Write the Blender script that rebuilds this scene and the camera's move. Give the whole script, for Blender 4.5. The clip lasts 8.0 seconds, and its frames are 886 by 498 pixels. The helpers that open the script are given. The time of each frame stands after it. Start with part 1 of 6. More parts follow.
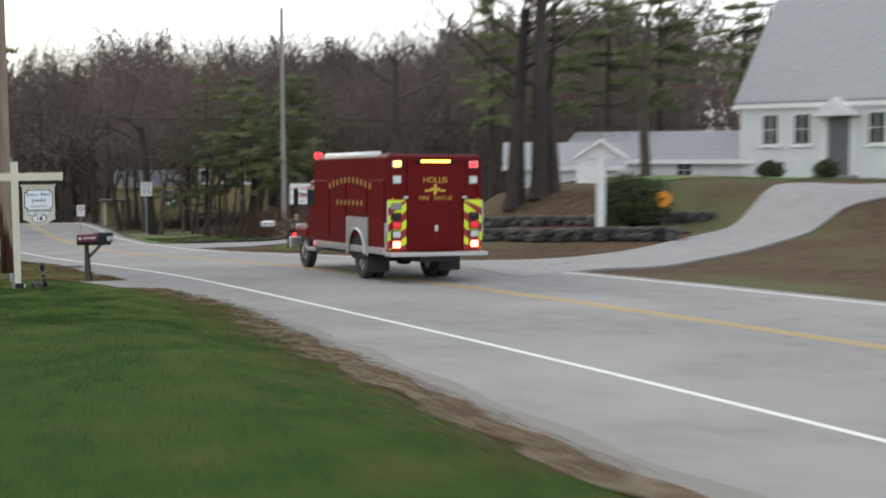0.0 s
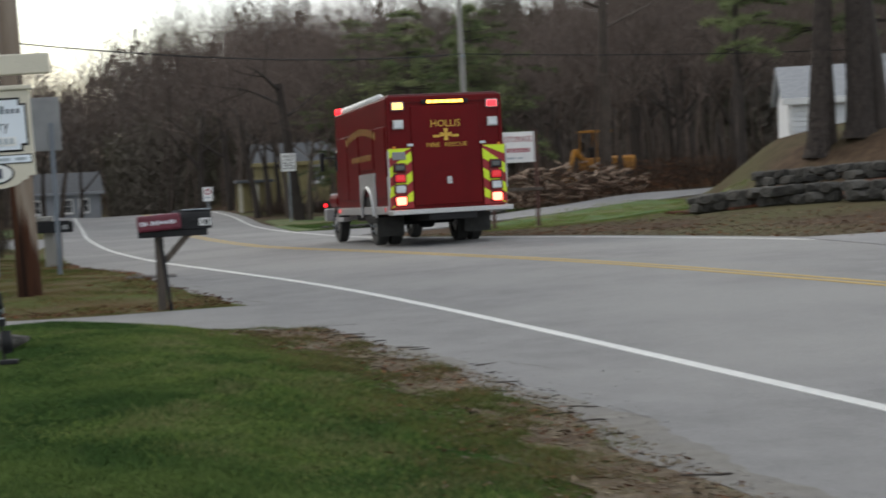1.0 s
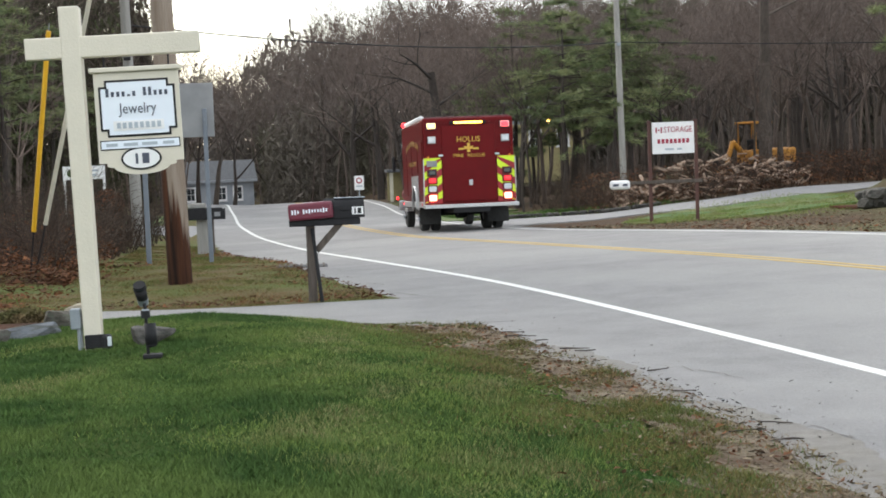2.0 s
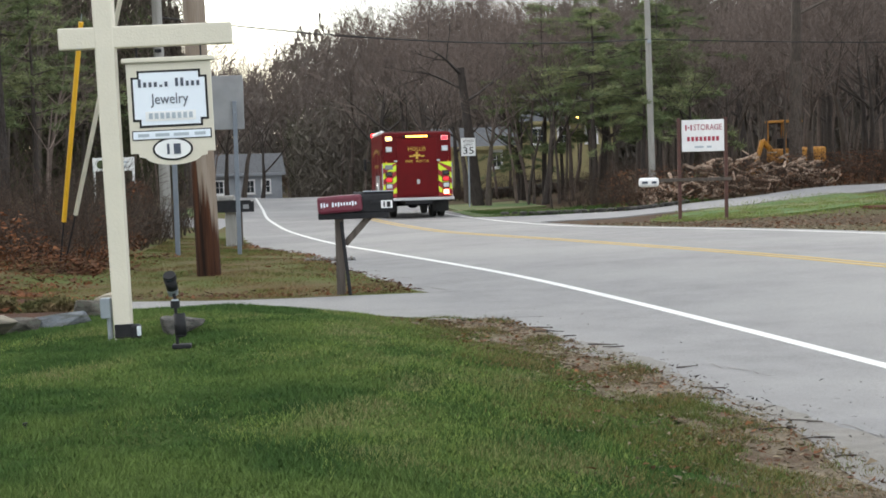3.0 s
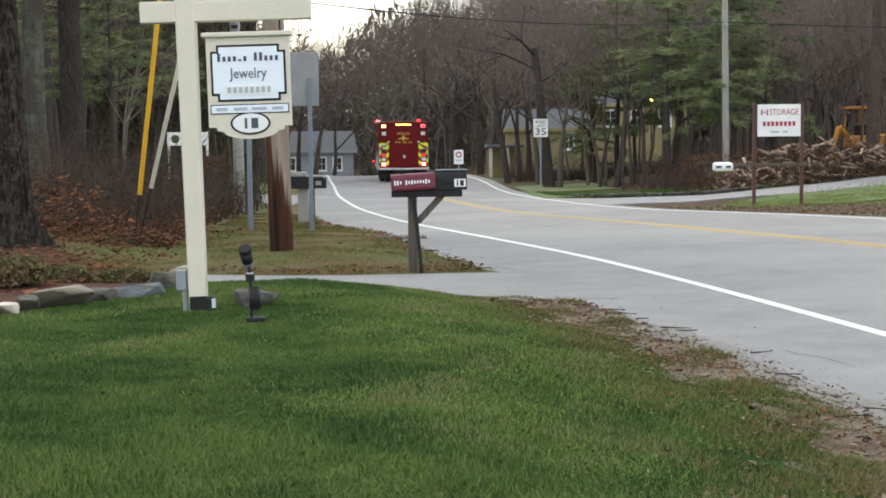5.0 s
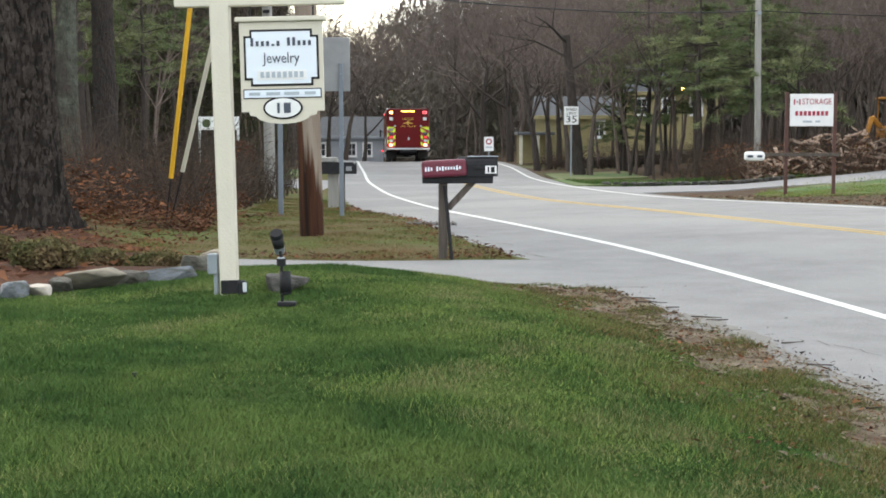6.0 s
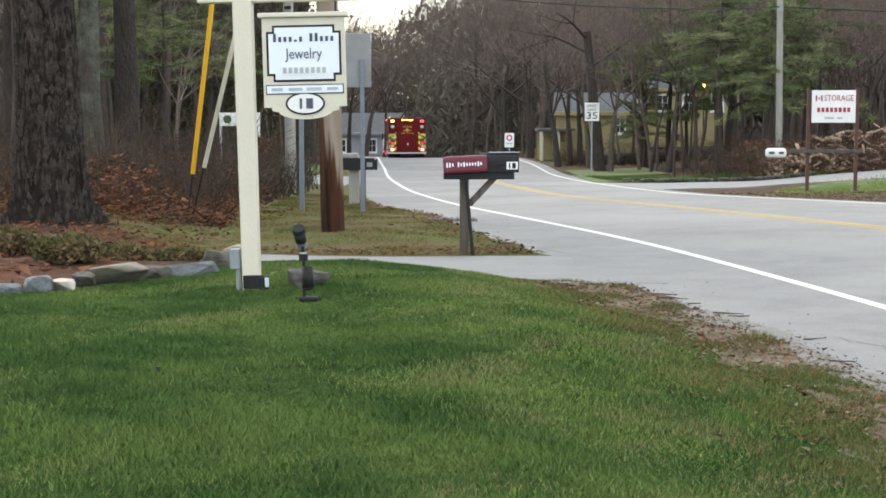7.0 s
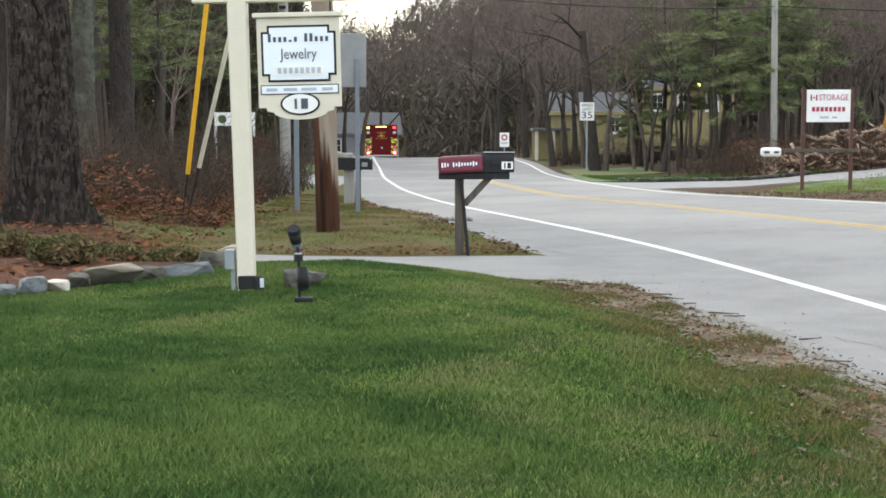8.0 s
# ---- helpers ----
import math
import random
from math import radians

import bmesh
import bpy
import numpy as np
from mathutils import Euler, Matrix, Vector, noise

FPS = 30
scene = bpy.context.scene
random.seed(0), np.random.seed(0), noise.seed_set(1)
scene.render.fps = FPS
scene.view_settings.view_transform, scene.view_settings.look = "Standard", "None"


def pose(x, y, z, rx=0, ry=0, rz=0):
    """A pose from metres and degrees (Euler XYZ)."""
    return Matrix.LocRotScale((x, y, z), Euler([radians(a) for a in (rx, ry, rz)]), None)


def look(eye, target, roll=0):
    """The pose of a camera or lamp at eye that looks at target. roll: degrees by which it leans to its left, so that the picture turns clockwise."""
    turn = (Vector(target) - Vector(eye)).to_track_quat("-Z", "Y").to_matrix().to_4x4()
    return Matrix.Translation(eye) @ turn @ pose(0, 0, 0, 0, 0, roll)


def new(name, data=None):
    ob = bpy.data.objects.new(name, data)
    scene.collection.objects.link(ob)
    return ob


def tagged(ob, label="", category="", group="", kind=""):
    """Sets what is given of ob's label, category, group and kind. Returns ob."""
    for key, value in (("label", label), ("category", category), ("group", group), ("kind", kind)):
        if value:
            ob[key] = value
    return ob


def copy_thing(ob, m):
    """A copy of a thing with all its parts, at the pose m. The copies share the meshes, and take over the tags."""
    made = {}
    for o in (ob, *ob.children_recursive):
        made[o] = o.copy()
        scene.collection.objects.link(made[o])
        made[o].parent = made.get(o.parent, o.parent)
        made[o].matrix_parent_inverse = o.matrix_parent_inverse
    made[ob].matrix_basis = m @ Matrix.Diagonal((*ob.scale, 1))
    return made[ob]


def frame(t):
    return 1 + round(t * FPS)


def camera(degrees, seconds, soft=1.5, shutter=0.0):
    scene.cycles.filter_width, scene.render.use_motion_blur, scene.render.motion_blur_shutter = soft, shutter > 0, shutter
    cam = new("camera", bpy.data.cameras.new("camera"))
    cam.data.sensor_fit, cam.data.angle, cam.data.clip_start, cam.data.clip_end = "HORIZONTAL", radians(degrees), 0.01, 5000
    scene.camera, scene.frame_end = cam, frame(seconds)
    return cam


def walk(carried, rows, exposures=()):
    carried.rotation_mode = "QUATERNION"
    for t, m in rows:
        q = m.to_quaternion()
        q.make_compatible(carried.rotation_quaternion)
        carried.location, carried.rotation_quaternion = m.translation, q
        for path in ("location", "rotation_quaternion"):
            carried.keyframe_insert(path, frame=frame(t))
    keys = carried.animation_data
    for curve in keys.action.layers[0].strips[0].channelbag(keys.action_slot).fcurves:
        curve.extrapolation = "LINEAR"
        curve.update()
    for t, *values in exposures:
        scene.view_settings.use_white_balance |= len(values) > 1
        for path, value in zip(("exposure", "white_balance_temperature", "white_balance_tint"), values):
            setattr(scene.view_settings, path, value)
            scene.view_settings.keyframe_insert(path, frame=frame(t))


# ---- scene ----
cam = camera(33.56, 8.0, 1.7, 0.35)

PATH = [
    (0.0, (-1.971, -19.059, 2.435, 87.228, -0.153, -17.209)),
    (0.1, (-1.367, -15.339, 2.233, 86.864, 0.292, -16.176)),
    (0.2, (-0.763, -11.618, 2.031, 86.501, 0.736, -15.149)),
    (0.3, (-0.489, -8.100, 1.884, 86.433, 1.000, -15.265)),
    (0.4, (-0.216, -5.601, 1.736, 86.365, 1.265, -15.381)),
    (0.5, (-0.187, -4.602, 1.681, 86.198, 1.369, -15.208)),
    (0.6, (-0.111, -3.302, 1.662, 86.636, 1.741, -14.654)),
    (0.8, (-0.026, -1.402, 1.614, 86.437, 2.379, -13.904)),
    (1.0, (0.079, -0.812, 1.554, 86.564, 2.748, -11.613)),
    (1.5, (0.080, -0.003, 1.521, 86.232, 3.033, -7.408)),
    (2.0, (0.084, -0.002, 1.531, 86.454, 2.245, -5.800)),
    (3.5, (0.055, 0.012, 1.509, 85.903, 1.686, -4.284)),
    (4.0, (0.053, 0.005, 1.505, 85.179, 1.607, -3.534)),
    (4.5, (0.040, 0.016, 1.506, 85.641, 1.113, -2.629)),
    (6.0, (0.013, 0.016, 1.504, 85.097, 0.056, -0.784)),
    (6.5, (0.005, 0.000, 1.504, 84.757, 0.153, -0.056)),
    (7.0, (0.000, 0.000, 1.500, 84.954, 0.000, 0.000)),
    (7.5, (0.000, 0.008, 1.499, 84.975, -0.212, -0.221)),
    (8.0, (0.000, 0.011, 1.504, 84.937, 0.056, -0.191)),
]
walk(cam, [(t, pose(*p)) for t, p in PATH], exposures=[(0.0, 0.68, 6500, 7), (0.3, 0.02, 6500, 7), (0.5, -0.08, 6500, 7), (0.7, -0.05, 6500, 7), (1.0, 0.33, 6500, 7), (1.5, 0.97, 6500, 7), (2.0, 1.16, 6500, 7), (4.5, 1.14, 6500, 7), (6.5, 1.40, 6500, 6), (8.0, 1.42, 6500, 6)])

# ---------------------------------------------------------------- world and light
world = bpy.data.worlds.new("sky")
scene.world = world
world.use_nodes = True
wn, wl = world.node_tree.nodes, world.node_tree.links
wn.clear()
w_out = wn.new("ShaderNodeOutputWorld")
w_bg = wn.new("ShaderNodeBackground")
w_sky = wn.new("ShaderNodeTexSky")
w_sky.sky_type = "NISHITA"
w_sky.sun_disc = False
w_sky.sun_elevation = radians(24)
w_sky.sun_rotation = radians(-35)
w_sky.dust_density = 1.4
w_coord = wn.new("ShaderNodeTexCoord")
w_noise = wn.new("ShaderNodeTexNoise")
w_noise.inputs["Scale"].default_value = 3.2
w_noise.inputs["Detail"].default_value = 7.0
w_map = wn.new("ShaderNodeMapping")
w_map.inputs["Scale"].default_value = (1.0, 1.0, 2.6)
w_ramp = wn.new("ShaderNodeValToRGB")
w_ramp.color_ramp.elements[0].position = 0.36
w_ramp.color_ramp.elements[1].position = 0.60
w_mix = wn.new("ShaderNodeMix")
w_mix.data_type = "RGBA"
w_mix.inputs[7].default_value = (9.6, 9.5, 9.5, 1)
wl.new(w_coord.outputs["Generated"], w_map.inputs["Vector"])
wl.new(w_map.outputs["Vector"], w_noise.inputs["Vector"])
wl.new(w_noise.outputs["Fac"], w_ramp.inputs["Fac"])
wl.new(w_ramp.outputs["Color"], w_mix.inputs[0])
wl.new(w_sky.outputs["Color"], w_mix.inputs[6])
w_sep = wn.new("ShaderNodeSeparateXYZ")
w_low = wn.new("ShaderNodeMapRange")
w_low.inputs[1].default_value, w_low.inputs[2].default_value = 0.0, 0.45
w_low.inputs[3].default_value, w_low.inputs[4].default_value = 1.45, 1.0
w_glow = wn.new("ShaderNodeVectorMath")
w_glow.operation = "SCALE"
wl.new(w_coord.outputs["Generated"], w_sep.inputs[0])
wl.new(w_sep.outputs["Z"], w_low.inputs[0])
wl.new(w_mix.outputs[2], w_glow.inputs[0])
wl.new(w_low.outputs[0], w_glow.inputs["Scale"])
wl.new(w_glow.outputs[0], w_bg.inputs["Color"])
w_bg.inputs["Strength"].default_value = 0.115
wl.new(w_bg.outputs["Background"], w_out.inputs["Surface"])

sun_data = bpy.data.lights.new("sun", "SUN")
sun_data.energy = 0.8
sun_data.angle = radians(18)
sun_data.color = (1.0, 0.95, 0.88)
sun = new("sun", sun_data)
sun.matrix_world = look((-40, 60, 40), (0, 0, 0))


# ---------------------------------------------------------------- materials
def rgb(c):
    return (c[0], c[1], c[2], 1.0)


def mat(name, c1, c2=None, scale=6.0, rough=0.8, bump=0.0, bump_scale=40.0, metal=0.0, c3=None, big=0.7, vary=0.0, island=0.0, stretch=(1, 1, 1), emit=None, power=0.0, coat=0.0, spec=0.5):
    """A surface of two or three colours, mottled at two scales, with fine relief."""
    m = bpy.data.materials.new(name)
    m.use_nodes = True
    n, l = m.node_tree.nodes, m.node_tree.links
    b = n["Principled BSDF"]
    b.inputs["Roughness"].default_value = rough
    b.inputs["Metallic"].default_value = metal
    b.inputs["Coat Weight"].default_value = coat
    b.inputs["Specular IOR Level"].default_value = spec
    c2 = c2 or tuple(v * 0.8 for v in c1)
    co = n.new("ShaderNodeTexCoord")
    geo = n.new("ShaderNodeNewGeometry")
    mp = n.new("ShaderNodeMapping")
    mp.inputs["Scale"].default_value = stretch
    l.new(co.outputs["Object"], mp.inputs["Vector"])
    f = n.new("ShaderNodeTexNoise")
    f.inputs["Scale"].default_value = scale
    f.inputs["Detail"].default_value = 6.0
    f.inputs["Roughness"].default_value = 0.65
    l.new(mp.outputs["Vector"], f.inputs["Vector"])
    r = n.new("ShaderNodeValToRGB")
    r.color_ramp.elements[0].position, r.color_ramp.elements[1].position = 0.36, 0.64
    r.color_ramp.elements[0].color, r.color_ramp.elements[1].color = rgb(c1), rgb(c2)
    l.new(f.outputs["Fac"], r.inputs["Fac"])
    col = r.outputs["Color"]
    if c3:
        g = n.new("ShaderNodeTexNoise")
        g.inputs["Scale"].default_value = big
        g.inputs["Detail"].default_value = 4.0
        l.new(mp.outputs["Vector"], g.inputs["Vector"])
        r2 = n.new("ShaderNodeValToRGB")
        r2.color_ramp.elements[0].position, r2.color_ramp.elements[1].position = 0.45, 0.62
        l.new(g.outputs["Fac"], r2.inputs["Fac"])
        mx = n.new("ShaderNodeMix")
        mx.data_type = "RGBA"
        mx.inputs[7].default_value = rgb(c3)
        l.new(r2.outputs["Color"], mx.inputs[0])
        l.new(col, mx.inputs[6])
        col = mx.outputs[2]
    for amount, source in ((vary, None), (island, geo.outputs["Random Per Island"])):
        if amount:
            if source is None:
                source = n.new("ShaderNodeObjectInfo").outputs["Random"]
            mr = n.new("ShaderNodeMapRange")
            mr.inputs[3].default_value, mr.inputs[4].default_value = 1 - amount, 1 + amount
            l.new(source, mr.inputs[0])
            hsv = n.new("ShaderNodeHueSaturation")
            l.new(mr.outputs[0], hsv.inputs["Value"])
            l.new(col, hsv.inputs["Color"])
            col = hsv.outputs["Color"]
    l.new(col, b.inputs["Base Color"])
    if bump:
        h = n.new("ShaderNodeTexNoise")
        h.inputs["Scale"].default_value = bump_scale
        h.inputs["Detail"].default_value = 5.0
        l.new(mp.outputs["Vector"], h.inputs["Vector"])
        bp = n.new("ShaderNodeBump")
        bp.inputs["Strength"].default_value = bump
        bp.inputs["Distance"].default_value = 0.02
        l.new(h.outputs["Fac"], bp.inputs["Height"])
        l.new(bp.outputs["Normal"], b.inputs["Normal"])
    if emit:
        b.inputs["Emission Color"].default_value = rgb(emit)
        b.inputs["Emission Strength"].default_value = power
    return m


M_ASPHALT = mat("asphalt", (0.214, 0.210, 0.210), (0.262, 0.257, 0.256), 1.6, 0.92, 0.5, 150.0, c3=(0.285, 0.280, 0.275), big=0.25, spec=0.35)


def speckle(m, scale, low, high):
    """Fine light and dark grains over a surface's colour."""
    n, l = m.node_tree.nodes, m.node_tree.links
    b = n["Principled BSDF"]
    old = b.inputs["Base Color"].links[0].from_socket
    co = n.new("ShaderNodeTexCoord")
    fac = None
    for sc in (scale, scale * 3):
        g = n.new("ShaderNodeTexNoise")
        g.inputs["Scale"].default_value, g.inputs["Detail"].default_value = sc, 3.0
        l.new(co.outputs["Object"], g.inputs["Vector"])
        r = n.new("ShaderNodeMapRange")
        r.inputs[1].default_value, r.inputs[2].default_value = 0.3, 0.7
        r.inputs[3].default_value, r.inputs[4].default_value = low, high
        l.new(g.outputs["Fac"], r.inputs[0])
        v = n.new("ShaderNodeVectorMath")
        v.operation = "SCALE"
        l.new(fac or old, v.inputs[0])
        l.new(r.outputs[0], v.inputs["Scale"])
        fac = v.outputs[0]
    l.new(fac, b.inputs["Base Color"])
    return m


speckle(M_ASPHALT, 45.0, 0.90, 1.09)
M_SIDE_ASPHALT = mat("old_asphalt", (0.225, 0.222, 0.226), (0.27, 0.267, 0.27), 2.0, 0.92, 0.5, 120.0)
M_CRACK = mat("cracked_edge", (0.09, 0.085, 0.08), (0.16, 0.15, 0.14), 9.0, 0.95, 0.5, 80.0)
M_PAINT_W = mat("white_road_paint", (0.72, 0.72, 0.70), (0.55, 0.55, 0.54), 14.0, 0.8, 0.3, 120.0, c3=(0.62, 0.62, 0.6), big=1.2)
M_PAINT_Y = mat("yellow_road_paint", (0.52, 0.36, 0.11), (0.40, 0.29, 0.11), 14.0, 0.8, 0.3, 120.0)
M_GROUND = mat("forest_floor", (0.055, 0.037, 0.025), (0.095, 0.065, 0.043), 2.4, 0.95, 0.8, 22.0, c3=(0.085, 0.085, 0.04), big=0.16, spec=0.1)
M_SOIL = mat("lawn_soil", (0.02, 0.048, 0.009), (0.036, 0.066, 0.013), 3.0, 0.95, 0.8, 30.0, c3=(0.05, 0.065, 0.018), big=0.9, spec=0.04)
M_VERGE = mat("thin_turf", (0.095, 0.085, 0.034), (0.125, 0.092, 0.046), 2.4, 0.95, 0.8, 30.0, c3=(0.09, 0.11, 0.035), big=0.5, spec=0.1)
M_DIRT = mat("roadside_dirt", (0.115, 0.09, 0.06), (0.205, 0.17, 0.125), 9.0, 0.95, 0.9, 60.0, c3=(0.088, 0.058, 0.038), big=1.8, spec=0.2)
M_SAND = mat("roadside_sand", (0.25, 0.238, 0.22), (0.20, 0.188, 0.17), 9.0, 0.95, 0.8, 90.0, c3=(0.22, 0.21, 0.20), big=2.5, spec=0.2)
M_MULCH = mat("red_mulch", (0.062, 0.027, 0.017), (0.108, 0.046, 0.027), 8.0, 0.95, 1.0, 35.0, c3=(0.055, 0.03, 0.02), big=1.5, spec=0.1)
M_YARD = mat("yard_turf", (0.05, 0.105, 0.024), (0.08, 0.135, 0.032), 2.0, 0.95, 0.6, 30.0, c3=(0.14, 0.14, 0.06), big=0.35)
M_GRASS = mat("grass_blade", (0.034, 0.072, 0.019), (0.069, 0.121, 0.031), 3.4, 0.85, c3=(0.10, 0.148, 0.040), big=1.1, island=0.28, spec=0.15)
M_PALEGRASS = mat("pale_grass_blade", (0.14, 0.205, 0.047), (0.19, 0.235, 0.066), 3.0, 0.85, c3=(0.21, 0.20, 0.092), big=2.2, island=0.35, spec=0.15)
M_DRYGRASS = mat("dry_grass_blade", (0.155, 0.125, 0.046), (0.10, 0.115, 0.032), 1.6, 0.85, c3=(0.17, 0.115, 0.058), big=0.9, island=0.4, spec=0.15)
M_LEAF = mat("dead_leaf", (0.11, 0.042, 0.02), (0.19, 0.085, 0.04), 1.5, 0.85, c3=(0.075, 0.04, 0.026), big=0.8, island=0.5, spec=0.15)
# Near-black core below lighter plates: furrow and canopy shade put into the bark's colour.
M_BARK_PINE = mat("shaded_pine_bark", (0.009, 0.007, 0.006), (0.024, 0.019, 0.016), 5.0, 0.95, 1.0, 14.0, stretch=(2.6, 2.6, 0.5), spec=0.15)
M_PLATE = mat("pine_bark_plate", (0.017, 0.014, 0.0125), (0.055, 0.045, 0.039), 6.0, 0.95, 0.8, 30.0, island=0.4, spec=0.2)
M_BARK = mat("grey_bark", (0.052, 0.041, 0.034), (0.095, 0.075, 0.063), 6.0, 0.95, 0.8, 20.0, stretch=(2, 2, 0.6), vary=0.35)
M_BARK_DARK = mat("dark_bark", (0.03, 0.024, 0.021), (0.058, 0.046, 0.04), 6.0, 0.95, 0.8, 20.0, stretch=(2, 2, 0.6), vary=0.3)
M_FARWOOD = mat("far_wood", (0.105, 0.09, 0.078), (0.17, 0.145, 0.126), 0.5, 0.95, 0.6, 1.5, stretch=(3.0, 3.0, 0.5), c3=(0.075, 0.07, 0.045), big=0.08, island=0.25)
M_TWIG = mat("twig", (0.085, 0.063, 0.053), (0.14, 0.106, 0.09), 2.0, 0.9, vary=0.3, island=0.3)
M_BRUSH = mat("underbrush_stem", (0.05, 0.034, 0.026), (0.10, 0.068, 0.05), 1.2, 0.9, c3=(0.035, 0.027, 0.02), big=0.6, island=0.4, spec=0.2)
# Darker than far_wood: shade inside the wood is put into these two colours.
M_DEEPWOOD = mat("shaded_wood", (0.042, 0.035, 0.028), (0.085, 0.066, 0.052), 0.6, 0.95, c3=(0.05, 0.054, 0.03), big=0.12, island=0.35, spec=0.15)
M_DEEPGREEN = mat("shaded_evergreen", (0.04, 0.055, 0.022), (0.075, 0.09, 0.036), 0.6, 0.9, c3=(0.06, 0.055, 0.03), big=0.3, island=0.4, spec=0.15)
M_NEEDLE = mat("pine_needles", (0.10, 0.135, 0.056), (0.15, 0.185, 0.076), 0.8, 0.85, c3=(0.19, 0.21, 0.095), big=0.5, vary=0.25, island=0.35)
M_CREAM = mat("cream_paint", (0.62, 0.575, 0.48), (0.58, 0.54, 0.45), 3.0, 0.55, 0.15, 60.0)
M_WHITE = mat("white_paint", (0.78, 0.78, 0.78), (0.70, 0.70, 0.71), 3.0, 0.6, 0.1, 60.0)
M_PANEL = mat("pale_blue_panel", (0.72, 0.77, 0.84), (0.69, 0.74, 0.82), 2.0, 0.4)
M_BLACK = mat("black_paint", (0.012, 0.012, 0.014), (0.02, 0.02, 0.022), 12.0, 0.6, 0.1, 80.0, spec=0.2)
M_INK = mat("dark_lettering", (0.05, 0.06, 0.09), (0.06, 0.07, 0.10), 5.0, 0.6)
M_INK_PALE = mat("faded_lettering", (0.35, 0.40, 0.45), (0.40, 0.45, 0.5), 5.0, 0.6)
M_INK_RED = mat("red_lettering", (0.33, 0.02, 0.05), (0.28, 0.02, 0.05), 5.0, 0.6)
M_MAROON = mat("maroon_plastic", (0.13, 0.012, 0.03), (0.10, 0.010, 0.025), 8.0, 0.45, 0.1, 40.0)
M_POSTWOOD = mat("weathered_post", (0.06, 0.048, 0.04), (0.115, 0.095, 0.08), 4.0, 0.9, 0.6, 20.0, stretch=(4, 4, 0.4))
M_GREYPOLE = mat("grey_weathered_pole", (0.24, 0.23, 0.215), (0.32, 0.31, 0.29), 4.0, 0.85, 0.5, 20.0, stretch=(3, 3, 0.3))
M_STEEL = mat("galvanised_steel", (0.30, 0.33, 0.36), (0.24, 0.27, 0.30), 6.0, 0.5, metal=0.6)
M_BLUEPOST = mat("blue_grey_post", (0.13, 0.155, 0.19), (0.16, 0.18, 0.21), 6.0, 0.6)
M_SIGNBACK = mat("bare_sign_back", (0.21, 0.215, 0.225), (0.25, 0.255, 0.265), 3.0, 0.6, metal=0.2)
M_YELLOWTUBE = mat("yellow_plastic", (0.75, 0.42, 0.02), (0.68, 0.38, 0.02), 5.0, 0.5)
M_PALETUBE = mat("pale_plastic", (0.55, 0.52, 0.42), (0.48, 0.45, 0.37), 5.0, 0.6)
M_STONE = mat("fieldstone", (0.13, 0.13, 0.13), (0.26, 0.245, 0.21), 5.0, 0.9, 0.8, 25.0, c3=(0.20, 0.17, 0.12), big=1.5, vary=0.4)
M_STONE_DARK = mat("mossy_fieldstone", (0.028, 0.028, 0.026), (0.085, 0.08, 0.072), 5.0, 0.95, 0.9, 20.0, vary=0.5)
M_RED = mat("fire_red_paint", (0.118, 0.0022, 0.004), (0.098, 0.002, 0.0035), 1.5, 0.38, spec=0.12)
M_REDDARK = mat("dark_red_trim", (0.10, 0.004, 0.007), (0.08, 0.004, 0.007), 1.5, 0.4)
M_LIME = mat("lime_reflective", (0.62, 0.80, 0.02), (0.56, 0.74, 0.02), 3.0, 0.5)
M_REDSTRIPE = mat("red_reflective", (0.30, 0.008, 0.014), (0.25, 0.008, 0.014), 3.0, 0.5)
M_GOLD_DIM = mat("dull_gilt", (0.30, 0.17, 0.03), (0.24, 0.13, 0.025), 8.0, 0.5)
M_GOLD = mat("gold_leaf_lettering", (0.60, 0.38, 0.05), (0.50, 0.31, 0.04), 8.0, 0.45, metal=0.2)
M_ALU = mat("aluminium_tread", (0.50, 0.50, 0.51), (0.40, 0.40, 0.41), 20.0, 0.4, 0.3, 60.0, metal=0.7)
M_RUBBER = mat("tyre_rubber", (0.02, 0.02, 0.02), (0.035, 0.035, 0.034), 12.0, 0.85, 0.3, 60.0)
M_GLASS = mat("dark_glass", (0.02, 0.025, 0.03), (0.03, 0.035, 0.04), 3.0, 0.08)
M_LAMP_RED = mat("red_lamp", (0.6, 0.02, 0.02), (0.5, 0.02, 0.02), 3.0, 0.3, emit=(1.0, 0.012, 0.02), power=3.2)
M_LAMP_HOT = mat("bright_tail_lamp", (0.8, 0.2, 0.1), (0.7, 0.2, 0.1), 3.0, 0.3, emit=(1.0, 0.15, 0.10), power=5.0)
# Lamp is off; a weak emission is added to lift the lens's red.
M_LAMP_DULL = mat("unlit_lamp_glow", (0.35, 0.01, 0.015), (0.3, 0.01, 0.015), 3.0, 0.25, emit=(1.0, 0.03, 0.05), power=0.35)
M_LAMP_AMBER = mat("amber_lamp", (0.8, 0.4, 0.05), (0.7, 0.35, 0.05), 3.0, 0.3, emit=(1.0, 0.50, 0.06), power=6.0)
M_LAMP_WHITE = mat("clear_lamp", (0.62, 0.66, 0.68), (0.5, 0.55, 0.58), 9.0, 0.25)
M_CLAP = mat("white_clapboard", (0.68, 0.69, 0.71), (0.62, 0.63, 0.66), 2.0, 0.7, 0.1, 40.0)
M_ROOF = mat("grey_shingles", (0.25, 0.26, 0.28), (0.32, 0.33, 0.35), 7.0, 0.9, 0.5, 30.0)
M_ROOF_DARK = mat("slate_grey_shingles", (0.06, 0.064, 0.072), (0.10, 0.105, 0.115), 7.0, 0.9, 0.5, 30.0)
